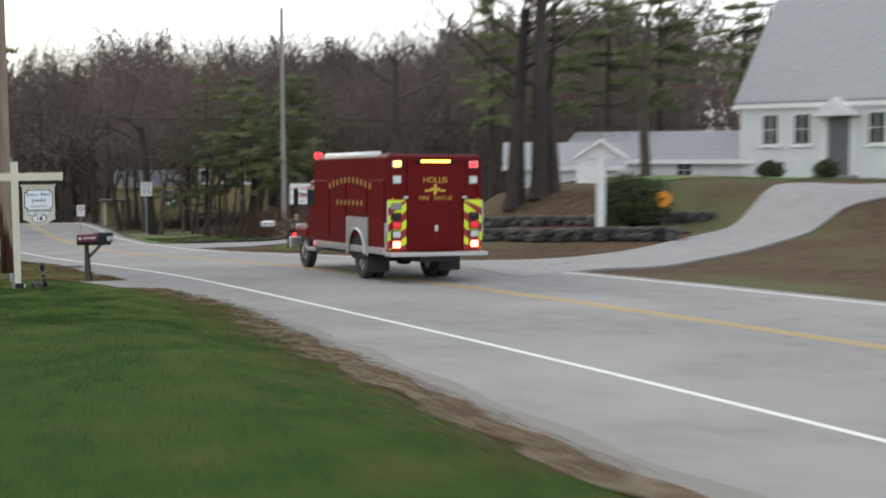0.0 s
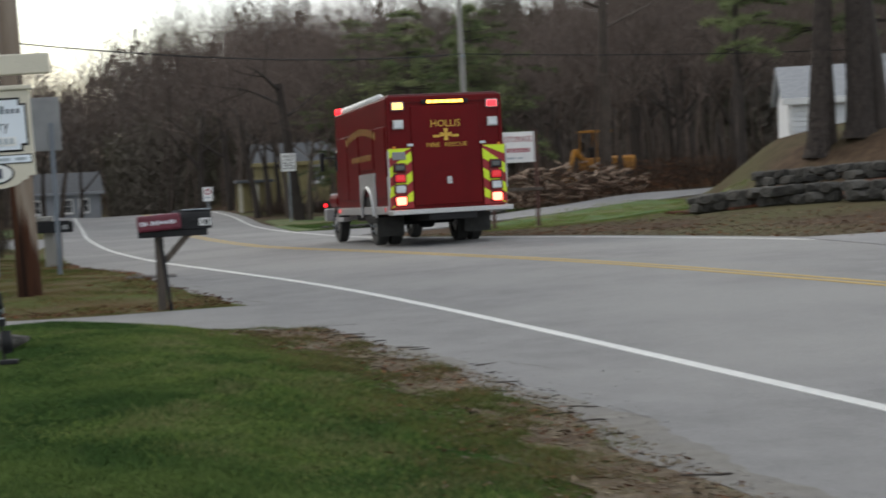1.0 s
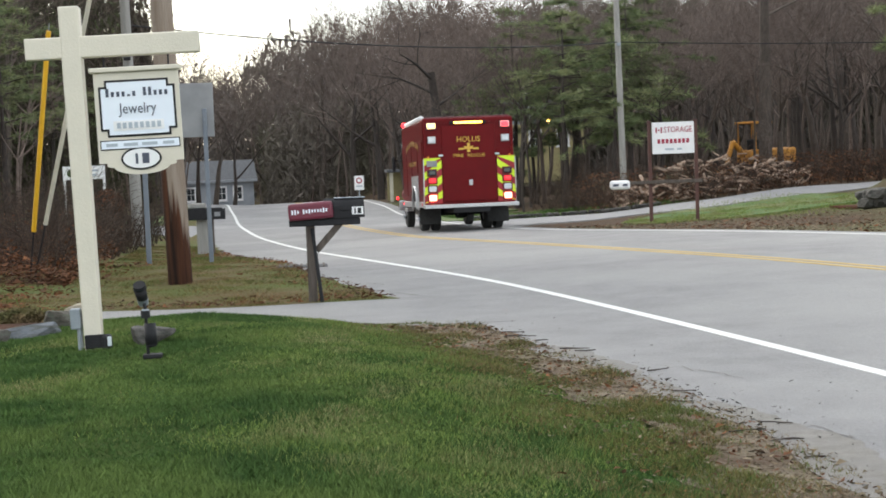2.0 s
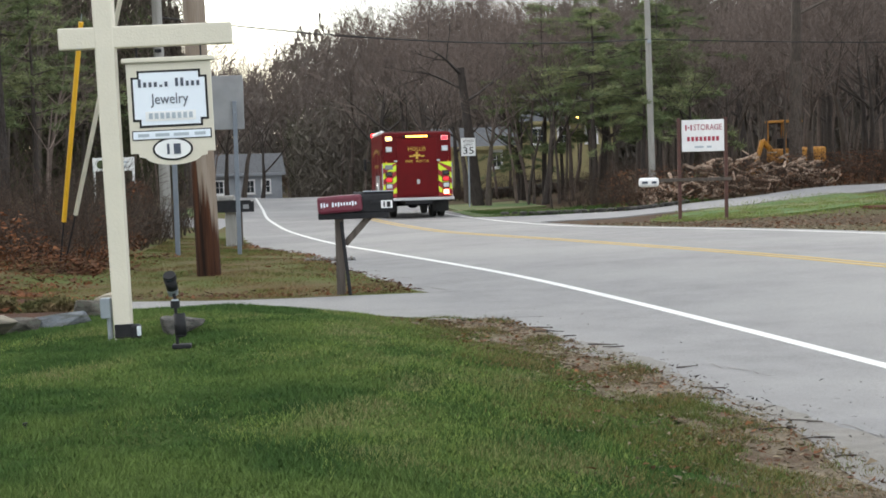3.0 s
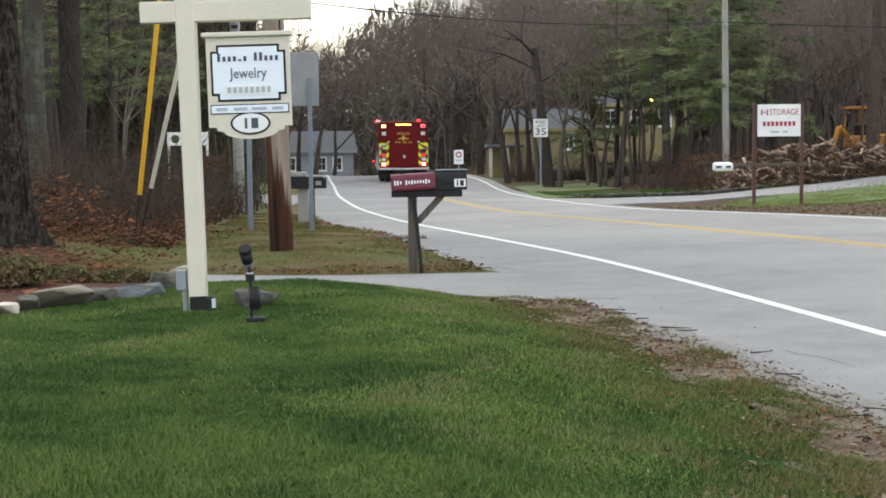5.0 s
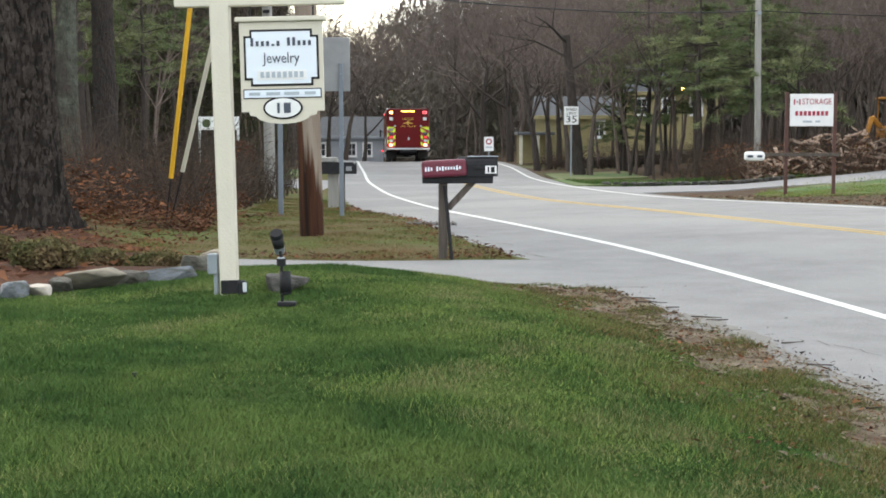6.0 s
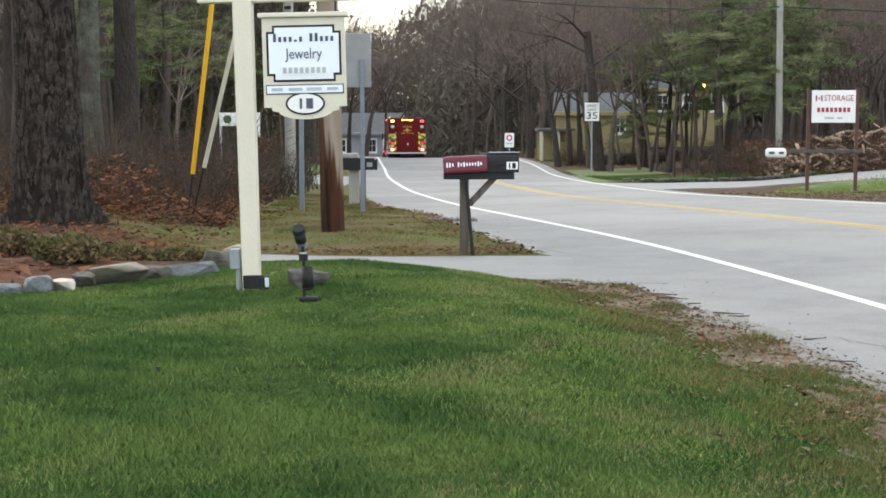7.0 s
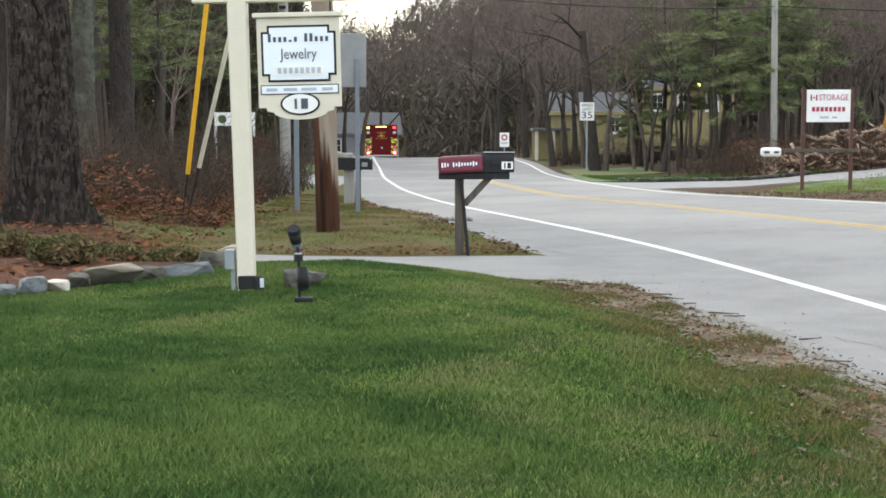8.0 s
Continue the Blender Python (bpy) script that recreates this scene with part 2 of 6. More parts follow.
M_YELLOWHOUSE = mat("yellow_clapboard", (0.31, 0.265, 0.13), (0.26, 0.22, 0.11), 3.0, 0.75)
M_CAT = mat("excavator_yellow", (0.55, 0.24, 0.02), (0.42, 0.19, 0.03), 6.0, 0.6, 0.2, 30.0)
M_LOG = mat("split_log", (0.19, 0.11, 0.07), (0.48, 0.38, 0.30), 4.0, 0.9, 0.4, 20.0, vary=0.5)
M_STRAW = mat("straw_litter", (0.17, 0.135, 0.085), (0.11, 0.08, 0.05), 3.0, 0.9, island=0.5)
M_ORANGE = mat("orange_disc", (0.75, 0.28, 0.02), (0.65, 0.24, 0.02), 6.0, 0.6)
M_SHRUB = mat("evergreen_shrub", (0.035, 0.055, 0.018), (0.06, 0.08, 0.03), 2.0, 0.8, island=0.4)
M_JUNIPER = mat("olive_juniper", (0.07, 0.075, 0.028), (0.12, 0.105, 0.045), 3.0, 0.85, c3=(0.13, 0.095, 0.05), big=2.0, island=0.4, spec=0.15)
M_PORCH = mat("porch_lamp", (0.9, 0.6, 0.2), (0.9, 0.6, 0.2), 1.0, 0.4, emit=(1.0, 0.5, 0.1), power=9.0)


def pole_wood():
    """Weathered pole whose lower length is stained by creosote, in runs."""
    m = mat("stained_utility_pole", (0.20, 0.155, 0.12), (0.27, 0.225, 0.185), 3.0, 0.85, 0.7, 16.0, stretch=(3, 3, 0.25))
    n, l = m.node_tree.nodes, m.node_tree.links
    b = n["Principled BSDF"]
    old = b.inputs["Base Color"].links[0].from_socket
    co = n.new("ShaderNodeTexCoord")
    sp = n.new("ShaderNodeSeparateXYZ")
    l.new(co.outputs["Object"], sp.inputs[0])
    mp = n.new("ShaderNodeMapping")
    mp.inputs["Scale"].default_value = (14, 14, 0.7)
    l.new(co.outputs["Object"], mp.inputs["Vector"])
    nz = n.new("ShaderNodeTexNoise")
    nz.inputs["Scale"].default_value = 1.0
    nz.inputs["Detail"].default_value = 4.0
    l.new(mp.outputs["Vector"], nz.inputs["Vector"])
    a = n.new("ShaderNodeMath")
    a.operation = "MULTIPLY_ADD"
    a.inputs[1].default_value, a.inputs[2].default_value = 2.2, 0.35
    l.new(nz.outputs["Fac"], a.inputs[0])
    c = n.new("ShaderNodeMath")
    c.operation = "MULTIPLY_ADD"
    c.inputs[1].default_value = -3.6
    l.new(sp.outputs["X"], c.inputs[0])
    l.new(a.outputs[0], c.inputs[2])
    d = n.new("ShaderNodeMath")
    d.operation = "SUBTRACT"
    l.new(c.outputs[0], d.inputs[0])
    l.new(sp.outputs["Z"], d.inputs[1])
    r = n.new("ShaderNodeMapRange")
    r.inputs[1].default_value, r.inputs[2].default_value = -0.12, 0.25
    l.new(d.outputs[0], r.inputs[0])
    mx = n.new("ShaderNodeMix")
    mx.data_type = "RGBA"
    tar = n.new("ShaderNodeValToRGB")
    tar.color_ramp.elements[0].position, tar.color_ramp.elements[1].position = 0.38, 0.66
    tar.color_ramp.elements[0].color, tar.color_ramp.elements[1].color = (0.012, 0.006, 0.004, 1), (0.07, 0.027, 0.013, 1)
    l.new(nz.outputs["Fac"], tar.inputs["Fac"])
    l.new(tar.outputs["Color"], mx.inputs[7])
    l.new(r.outputs[0], mx.inputs[0])
    b.inputs["Specular IOR Level"].default_value = 0.2
    l.new(old, mx.inputs[6])
    l.new(mx.outputs[2], b.inputs["Base Color"])
    return m


M_POLE = pole_wood()


# ---------------------------------------------------------------- mesh tools
def link(name, me, material, parent=None, label=""):
    if material and not me.materials:
        me.materials.append(material)
    ob = new(name, me)
    ob.parent = parent
    if label:
        tagged(ob, label)
    return ob


def part(name, bm, material, parent=None, label="", smooth=False):
    me = bpy.data.meshes.new(name)
    bm.normal_update()
    bm.to_mesh(me)
    bm.free()
    if smooth:
        me.polygons.foreach_set("use_smooth", [True] * len(me.polygons))
    return link(name, me, material, parent, label)


def raw(name, verts, faces, material, parent=None, label="", smooth=False):
    me = bpy.data.meshes.new(name)
    me.from_pydata([tuple(v) for v in verts], [], [tuple(f) for f in faces])
    me.update()
    if smooth:
        me.polygons.foreach_set("use_smooth", [True] * len(me.polygons))
    return link(name, me, material, parent, label)


def tris(name, pts, material, parent=None, label=""):
    """Loose triangles from an array (n, 3, 3)."""
    n = len(pts)
    me = bpy.data.meshes.new(name)
    me.vertices.add(3 * n)
    me.vertices.foreach_set("co", np.asarray(pts, np.float32).ravel())
    me.loops.add(3 * n)
    me.loops.foreach_set("vertex_index", np.arange(3 * n, dtype=np.int32))
    me.polygons.add(n)
    me.polygons.foreach_set("loop_start", np.arange(0, 3 * n, 3, dtype=np.int32))
    me.update(calc_edges=True)
    return link(name, me, material, parent, label)


def empty(name, m, label, category, group=""):
    ob = new(name)
    ob.matrix_world = m
    return tagged(ob, label, category, group)


def box(bm, cx, cy, cz, sx, sy, sz, bevel=0.0, turn=None):
    """A box by its centre and sizes, with softened edges."""
    r = bmesh.ops.create_cube(bm, size=1.0)
    vs = r["verts"]
    bmesh.ops.scale(bm, vec=(sx, sy, sz), verts=vs)
    if bevel:
        es = list({e for v in vs for e in v.link_edges})
        out = bmesh.ops.bevel(bm, geom=es, offset=bevel, segments=2, affect="EDGES", profile=0.5)
        vs = list({v for f in out["faces"] for v in f.verts} | {v for v in vs if v.is_valid})
    if turn:
        bmesh.ops.transform(bm, matrix=turn, verts=vs)
    bmesh.ops.translate(bm, vec=(cx, cy, cz), verts=vs)
    return bm


def bx(cx, cy, cz, sx, sy, sz, bevel=0.0, turn=None):
    return box(bmesh.new(), cx, cy, cz, sx, sy, sz, bevel, turn)


def rod(bm, a, b, r1, r2=None, seg=10):
    a, b = Vector(a), Vector(b)
    r2 = r1 if r2 is None else r2
    q = (b - a).to_track_quat("Z", "Y").to_matrix().to_4x4()
    bmesh.ops.create_cone(bm, cap_ends=True, segments=seg, radius1=r1, radius2=r2, depth=(b - a).length,
                          matrix=Matrix.Translation((a + b) / 2) @ q)
    return bm


def plate(outline, y0, y1):
    """A flat plate in the xz plane from y0 to y1."""
    bm = bmesh.new()
    vs = [bm.verts.new((x, y0, z)) for x, z in outline]
    f = bm.faces.new(vs)
    r = bmesh.ops.extrude_face_region(bm, geom=[f])
    bmesh.ops.translate(bm, vec=(0, y1 - y0, 0), verts=[g for g in r["geom"] if isinstance(g, bmesh.types.BMVert)])
    bmesh.ops.recalc_face_normals(bm, faces=bm.faces)
    return bm


def letters(name, words, size, material, parent, m, thick=0.002, width=None, shear=0.0):
    """Raised lettering; m places its middle, facing -y."""
    cu = bpy.data.curves.new(name, "FONT")
    cu.body, cu.size, cu.extrude = words, size, thick
    cu.align_x, cu.align_y, cu.shear = "CENTER", "CENTER", shear
    cu.resolution_u = 2
    tmp = bpy.data.objects.new(name, cu)
    scene.collection.objects.link(tmp)
    me = bpy.data.meshes.new_from_object(tmp)
    bpy.data.objects.remove(tmp)
    me.materials.clear()
    if width:
        xs = [v.co.x for v in me.vertices]
        k = width / (max(xs) - min(xs))
        for v in me.vertices:
            v.co.x *= k
    me.transform(m @ Matrix.Rotation(radians(90), 4, "X"))
    return link(name, me, material, parent)


def tubes(paths):
    """Tapered tubes along paths of (point, radius); sides per path. Returns verts and faces."""
    verts, faces = [], []
    for pts, sides in paths:
        start = len(verts)
        k = len(pts)
        for i, (p, r) in enumerate(pts):
            d = pts[min(i + 1, k - 1)][0] - pts[max(i - 1, 0)][0]
            d = d.normalized() if d.length > 1e-9 else Vector((0, 0, 1))
            u = d.cross(Vector((0.31, 0.95, 0.02)) if abs(d.y) < 0.9 else Vector((1, 0, 0))).normalized()
            w = d.cross(u)
            for s in range(sides):
                a = 2 * math.pi * s / sides
                verts.append(p + (u * math.cos(a) + w * math.sin(a)) * r)
        for i in range(k - 1):
            for s in range(sides if sides > 2 else 1):
                a, b = start + i * sides + s, start + i * sides + (s + 1) % sides
                faces.append((a, b, b + sides, a + sides))
    return verts, faces


# ---------------------------------------------------------------- the lie of the land
GY = np.arange(-80, 160.01, 0.5)


def smooth_line(ys, xs, sigma=3.0):
    v = np.interp(GY, ys, xs)
    k = np.exp(-0.5 * (np.arange(-20, 21) * 0.5 / sigma) ** 2)
    pad = np.r_[2 * v[0] - v[20:0:-1], v, 2 * v[-1] - v[-2:-22:-1]]
    return np.convolve(pad, k / k.sum(), "valid")


def on(line, y):
    return np.interp(y, GY, line)


NEAR = smooth_line([-80, -20, -7.4, -2.5, 3.2, 7.0, 11.8, 16.7, 24.4, 27.5, 41.9, 54, 65.6, 72, 81, 90, 104, 130, 160], [14.5, 7.3, 5.95, 5.45, 4.75, 4.18, 3.5, 2.67, 1.09, 0.54, -1.03, -1.96, -2.6, -3.05, -3.6, -5.4, -9.0, -17, -27], 2.0)
MID = smooth_line([-80, -7.4, 2.0, 9.9, 13.2, 19.3, 25.1, 33, 49.4, 68, 75, 82, 90, 104, 130, 160], [19.4, 10.7, 9.4, 8.05, 7.3, 5.8, 4.15, 2.9, 1.63, 1.0, 0.7, 0.0, -1.8, -5.4, -13.4, -23.4], 2.5)
FAR = smooth_line([-80, -7.4, 2.0, 11.8, 19.3, 25.5, 33.3, 52.5, 70, 80, 90, 104, 130, 160], [24.3, 15.4, 14.0, 12.0, 9.9, 7.9, 5.7, 4.36, 4.25, 3.6, 1.8, -1.8, -9.8, -19.8], 2.5)
LAWN = smooth_line([-80, -20, -8, 2, 6, 7.7, 8.3, 9.7, 11.2, 13.0, 13.5, 13.95, 14.3, 40], [11.0, 3.9, 2.85, 2.4, 2.25, 2.22, 2.2, 2.1, 1.78, 1.42, 1.22, 0.9, 0.3, 0.3], 0.3)
LEFT = smooth_line([-80, -20, -10, -6, 2, 5, 7.7, 9.7, 11.2, 13.1, 14.2, 15.6, 16.4, 19.7, 24.7, 29.3, 37.9, 54, 81, 90, 104, 130, 160], [11.8, 4.5, 3.4, 3.1, 2.85, 2.7, 2.55, 2.35, 2.05, 1.75, 1.5, 1.3, 1.05, 0.4, -0.15, -1.35, -2.1, -3.2, -4.9, -6.8, -10.5, -18.5, -28.5], 0.5)
RIGHT = FAR + 0.55
PROFILE = smooth_line([-80, 18, 25, 34, 40, 48, 60, 70, 81, 86, 90, 100, 106, 125, 160], [0, 0, -0.11, -0.36, -0.48, -0.60, -0.76, -0.67, -0.6, -0.95, -1.2, -1.62, -2.07, -3.9, -6.2], 1.6)


def sm(v, a, b):
    t = np.clip((v - a) / (b - a), 0, 1)
    return t * t * (3 - 2 * t)


def land(x, y):
    """Height of the ground's surface."""
    x, y = np.asarray(x, float), np.asarray(y, float)
    n, m, f = on(NEAR, y), on(MID, y), on(FAR, y)
    c = np.where(x < m, 0.1 * sm(x, n - 1.0, m), 0.1 + 0.05 * sm(x, m, f))
    z = c * (1 - sm(y, 26, 50) * 0.6)
    off = np.maximum(n - x, x - f)
    z = z + on(PROFILE, y) * (1 - 0.92 * sm(off, 2.5, 16))
    # lawn hump
    z = z + 0.24 * sm(on(LAWN, y) - x, 0.0, 2.2) * (1 - sm(y, 12.9, 14.3))
    # bed and woods to one side
    z = z + 0.15 * sm(-x, 2.2, 5.0) * sm(y, 12.0, 15.0)
    # yard that climbs on the far side
    side = sm(35.5 + 5.5 * sm(x, 14.5, 18) + (x - 12) * 0.55 - y, 0, 5)
    z = z + side * 2.3 * (np.clip(x - f - 4.6, 0, 19) / 19) ** 1.4
    upper = np.interp(y, [26.2, 36.6, 45], [21.5, 16.4, 17.5])
    z = z + 1.0 * sm(x - upper, -0.3, 2.2) * sm(47 - y, 0, 5) * sm(y, 18, 24) * (1 - sm(x, 23, 31))
    # wooded hill in the distance
    far = np.hypot(x, y)
    z = z + 2.0 * sm(far, 110, 200) + 3 * sm(far, 190, 330)
    return z + 0.03 * np.sin(x * 0.9 + 1.3) * np.sin(y * 0.7) * sm(off, 1.5, 5)


def lz(x, y):
    return float(land(x, y))


def sheet(name, xs_of, ys, nx, off, material, label, kind="structure", skirt=0.08):
    """A strip of ground between two lines, laid on the land, with an edge of some depth."""
    ys = np.asarray(ys, float)
    xl, xr = xs_of(ys)
    t = np.linspace(0, 1, nx)
    X = xl[:, None] + (xr - xl)[:, None] * t
    Y = np.repeat(ys[:, None], nx, 1)
    Z = land(X, Y) + off
    v = np.stack([X, Y, Z], -1).reshape(-1, 3).tolist()
    ny = len(ys)
    f = [(j * nx + i, j * nx + i + 1, (j + 1) * nx + i + 1, (j + 1) * nx + i) for j in range(ny - 1) for i in range(nx - 1)]
    for edge in ([j * nx for j in range(ny)], [j * nx + nx - 1 for j in range(ny - 1, -1, -1)], list(range(nx - 1, -1, -1)), [(ny - 1) * nx + i for i in range(nx)]):
        base = len(v)
        v += [[v[k][0], v[k][1], v[k][2] - skirt] for k in edge]
        f += [(edge[k], edge[k + 1], base + k + 1, base + k) for k in range(len(edge) - 1)]
    return tagged(raw(name, v, f, material, smooth=False), label, "", "", kind)


def axis(*spans):
    return np.unique(np.concatenate([np.arange(a, b, s) for a, b, s in spans]))


# ground, one sheet to the horizon
gx = axis((-1500, -200, 130), (-200, -30, 10), (-30, -8, 1.5), (-8, 16, 0.4), (16, 40, 1.0), (40, 200, 10), (200, 1501, 130))
gy = axis((-900, -80, 100), (-80, -20, 4), (-20, 110, 0.6), (110, 340, 8), (340, 1801, 140))
X, Y = np.meshgrid(gx, gy)
Z = land(X, Y) - 0.045
nx = len(gx)
ground = raw("ground", np.stack([X, Y, Z], -1).reshape(-1, 3).tolist(),
             [(j * nx + i, j * nx + i + 1, (j + 1) * nx + i + 1, (j + 1) * nx + i) for j in range(len(gy) - 1) for i in range(nx - 1)], M_GROUND, smooth=True)
tagged(ground, "brown leaf-strewn ground that rolls off into woods", "ground", "", "structure")

ry = axis((-80, 0, 1.0), (0, 100, 0.5), (100, 150.1, 2.0))
road = sheet("road", lambda y: (on(LEFT, y), on(RIGHT, y)), ry, 15, 0.0, M_ASPHALT, "worn grey asphalt road with patches and a low crown")
drive = sheet("driveway", lambda y: (np.full_like(y, -6.5), on(LEFT, y) + 0.4), axis((13.4, 16.4, 0.2)), 24, 0.003, M_ASPHALT, "pale asphalt driveway that meets the road")


def stripe(name, line, off, w, material, label, y0=-80, y1=150):
    y = axis((y0, 0, 1.0), (0, min(y1, 100), 0.5), (100, y1, 2.0)) if y1 > 100 else axis((y0, y1, 0.5))
    return sheet(name, lambda q: (on(line, q) + off - w / 2, on(line, q) + off + w / 2), y, 2, 0.005, material, label, skirt=0.004)


stripe("edge_line", NEAR, 0, 0.115, M_PAINT_W, "solid white edge line on asphalt")
stripe("edge_line", FAR, 0, 0.115, M_PAINT_W, "solid white edge line on asphalt")
stripe("centre_line", MID, -0.11, 0.10, M_PAINT_Y, "faded double yellow centre line")
stripe("centre_line", MID, 0.11, 0.10, M_PAINT_Y, "faded double yellow centre line")

lawn_left = ([-80, 9.3, 10.4, 11.2, 12.1, 13.0, 14.2], [-22, -22, -4.4, -3.1, -2.45, -2.0, -1.6])
lawn = sheet("lawn", lambda y: (np.interp(y, *lawn_left), on(LAWN, y) - 0.25), axis((-60, 0, 1.0), (0, 14.1, 0.25)), 40, -0.01, M_SOIL, "mown green lawn with yellowed patches")
sheet("dirt_margin", lambda y: (on(LAWN, y) - 0.26 - 0.12 * np.sin(y * 2.3) - 0.1 * np.sin(y * 5.1) - 0.05 * np.sin(y * 11), on(LAWN, y) - 0.42 + (on(LEFT, y) - on(LAWN, y) + 0.44 + 0.06 * np.sin(y * 3.1) + 0.03 * np.sin(y * 7.7) + 0.02 * np.sin(y * 29)) * (1 - 0.75 * sm(y, 12.2, 14.0))), axis((-60, 0, 0.5), (0, 14.0, 0.12)), 6, 0.004, M_DIRT, "bare brown dirt along the road's edge", skirt=0.012)
sheet("sand_margin", lambda y: (on(LEFT, y) - 0.12 + 0.08 * np.sin(y * 2.7), on(LEFT, y) + 0.12 + 0.16 * (1 - sm(y, 6.0, 9.0)) + 0.07 * np.sin(y * 1.9) + 0.03 * np.sin(y * 6.3) + 0.02 * np.sin(y * 23)), axis((-60, 0, 0.5), (0, 11.5, 0.08)), 5, 0.006, M_SAND, "washed sand and grit on the asphalt's edge", skirt=0.009)
sheet("grass_verge", lambda y: (np.interp(y, [15.9, 18, 24, 45, 80], [-7.5, -6.5, -5, -4.2, -6.5]), on(LEFT, y) + 0.05 + 0.05 * np.sin(y * 3.3)), axis((16.15, 80, 0.3)), 16, 0.006, M_VERGE, "thin brown and green turf verge", skirt=0.03)
sheet("mulch_bed", lambda y: (np.full_like(y, -12.0), np.interp(y, [10.2, 11.2, 12.1, 13.2, 15.0, 16.6, 19], [-4.7, -3.25, -2.6, -2.1, -2.3, -3.0, -4.4])), axis((10.2, 19.5, 0.3)), 18, 0.012, M_MULCH, "bed of reddish bark mulch and leaves", skirt=0.03)

# side road, its grass island and the house's driveway
side_y = ([5, 12, 20, 30, 60, 110], [43.0, 46.5, 50.5, 56.0, 72, 100])


def band(name, xs, y_of, half, off, material, label, n=7):
    xs = np.asarray(xs, float)
    yc = np.interp(xs, *y_of)
    w = np.broadcast_to(half, xs.shape)
    v, f = [], []
    for i, (x, y, h) in enumerate(zip(xs, yc, w)):
        for k in range(n):
            yy = y + h * (2 * k / (n - 1) - 1)
            v.append((x, yy, lz(x, yy) + off))
    f = [(i * n + k, (i + 1) * n + k, (i + 1) * n + k + 1, i * n + k + 1) for i in range(len(xs) - 1) for k in range(n - 1)]
    base = len(v)
    rim = [i * n for i in range(len(xs))] + [(len(xs) - 1) * n + k for k in range(1, n)] + [i * n + n - 1 for i in range(len(xs) - 2, -1, -1)] + [k for k in range(n - 2, 0, -1)]
    v += [(v[k][0], v[k][1], v[k][2] - 0.06) for k in rim]
    m = len(rim)
    f += [(rim[(k + 1) % m], rim[k], base + k, base + (k + 1) % m) for k in range(m)]
    return tagged(raw(name, v, f, material), label, "", "", "structure")


band("side_road", np.arange(4.6, 70, 0.6), side_y, np.interp(np.arange(4.6, 70, 0.6), [4.6, 7, 10, 70], [4.6, 3.0, 2.3, 2.3]), -0.012, M_SIDE_ASPHALT, "narrow pale asphalt side road that branches off")
band("side_street", np.arange(-34, -2.9, 0.5), ([-34, -2.9], [50.5, 49.0]), np.interp(np.arange(-34, -2.9, 0.5), [-34, -6, -2.9], [3.4, 3.4, 5.6]), 0.016, M_SIDE_ASPHALT, "pale asphalt side street that leaves between the woods")
band("grass_island", np.arange(8.2, 17.0, 0.3), ([8.2, 10, 12, 17.0], [36.0, 38.6, 40.0, 43.0]), np.interp(np.arange(8.2, 17.0, 0.3), [8.2, 9.6, 12, 17.0], [0.3, 1.9, 3.3, 3.6]), 0.012, M_YARD, "small green grass island at the junction")
band("grass_strip", np.arange(4.9, 14, 0.4), ([4.9, 6, 8, 14], [51.5, 51, 50.4, 52]), np.interp(np.arange(4.9, 14, 0.4), [4.9, 6, 14], [4.5, 2.6, 1.0]), 0.02, M_YARD, "strip of green grass at the wood's edge")
band("grass_strip", np.arange(5.2, 9.2, 0.4), ([5.2, 9.2], [59, 61]), 3.6, 0.02, M_YARD, "strip of green grass at the wood's edge")
band("house_driveway", np.arange(9.8, 60, 0.6), ([9.8, 14, 24, 36, 60], [16.5, 18.0, 23.5, 27.5, 32]), np.interp(np.arange(9.8, 60, 0.6), [9.8, 13, 20, 60], [3.6, 2.4, 2.2, 2.0]), 0.012, M_SIDE_ASPHALT, "pale asphalt driveway that climbs to the white house")
band("front_lawn", np.arange(23, 60, 0.8), ([23, 26, 60], [34.6, 35.8, 41]), np.interp(np.arange(23, 60, 0.8), [23, 26, 60], [2.2, 4.0, 4.4]), 0.02, M_YARD, "bright green front lawn before the white house")


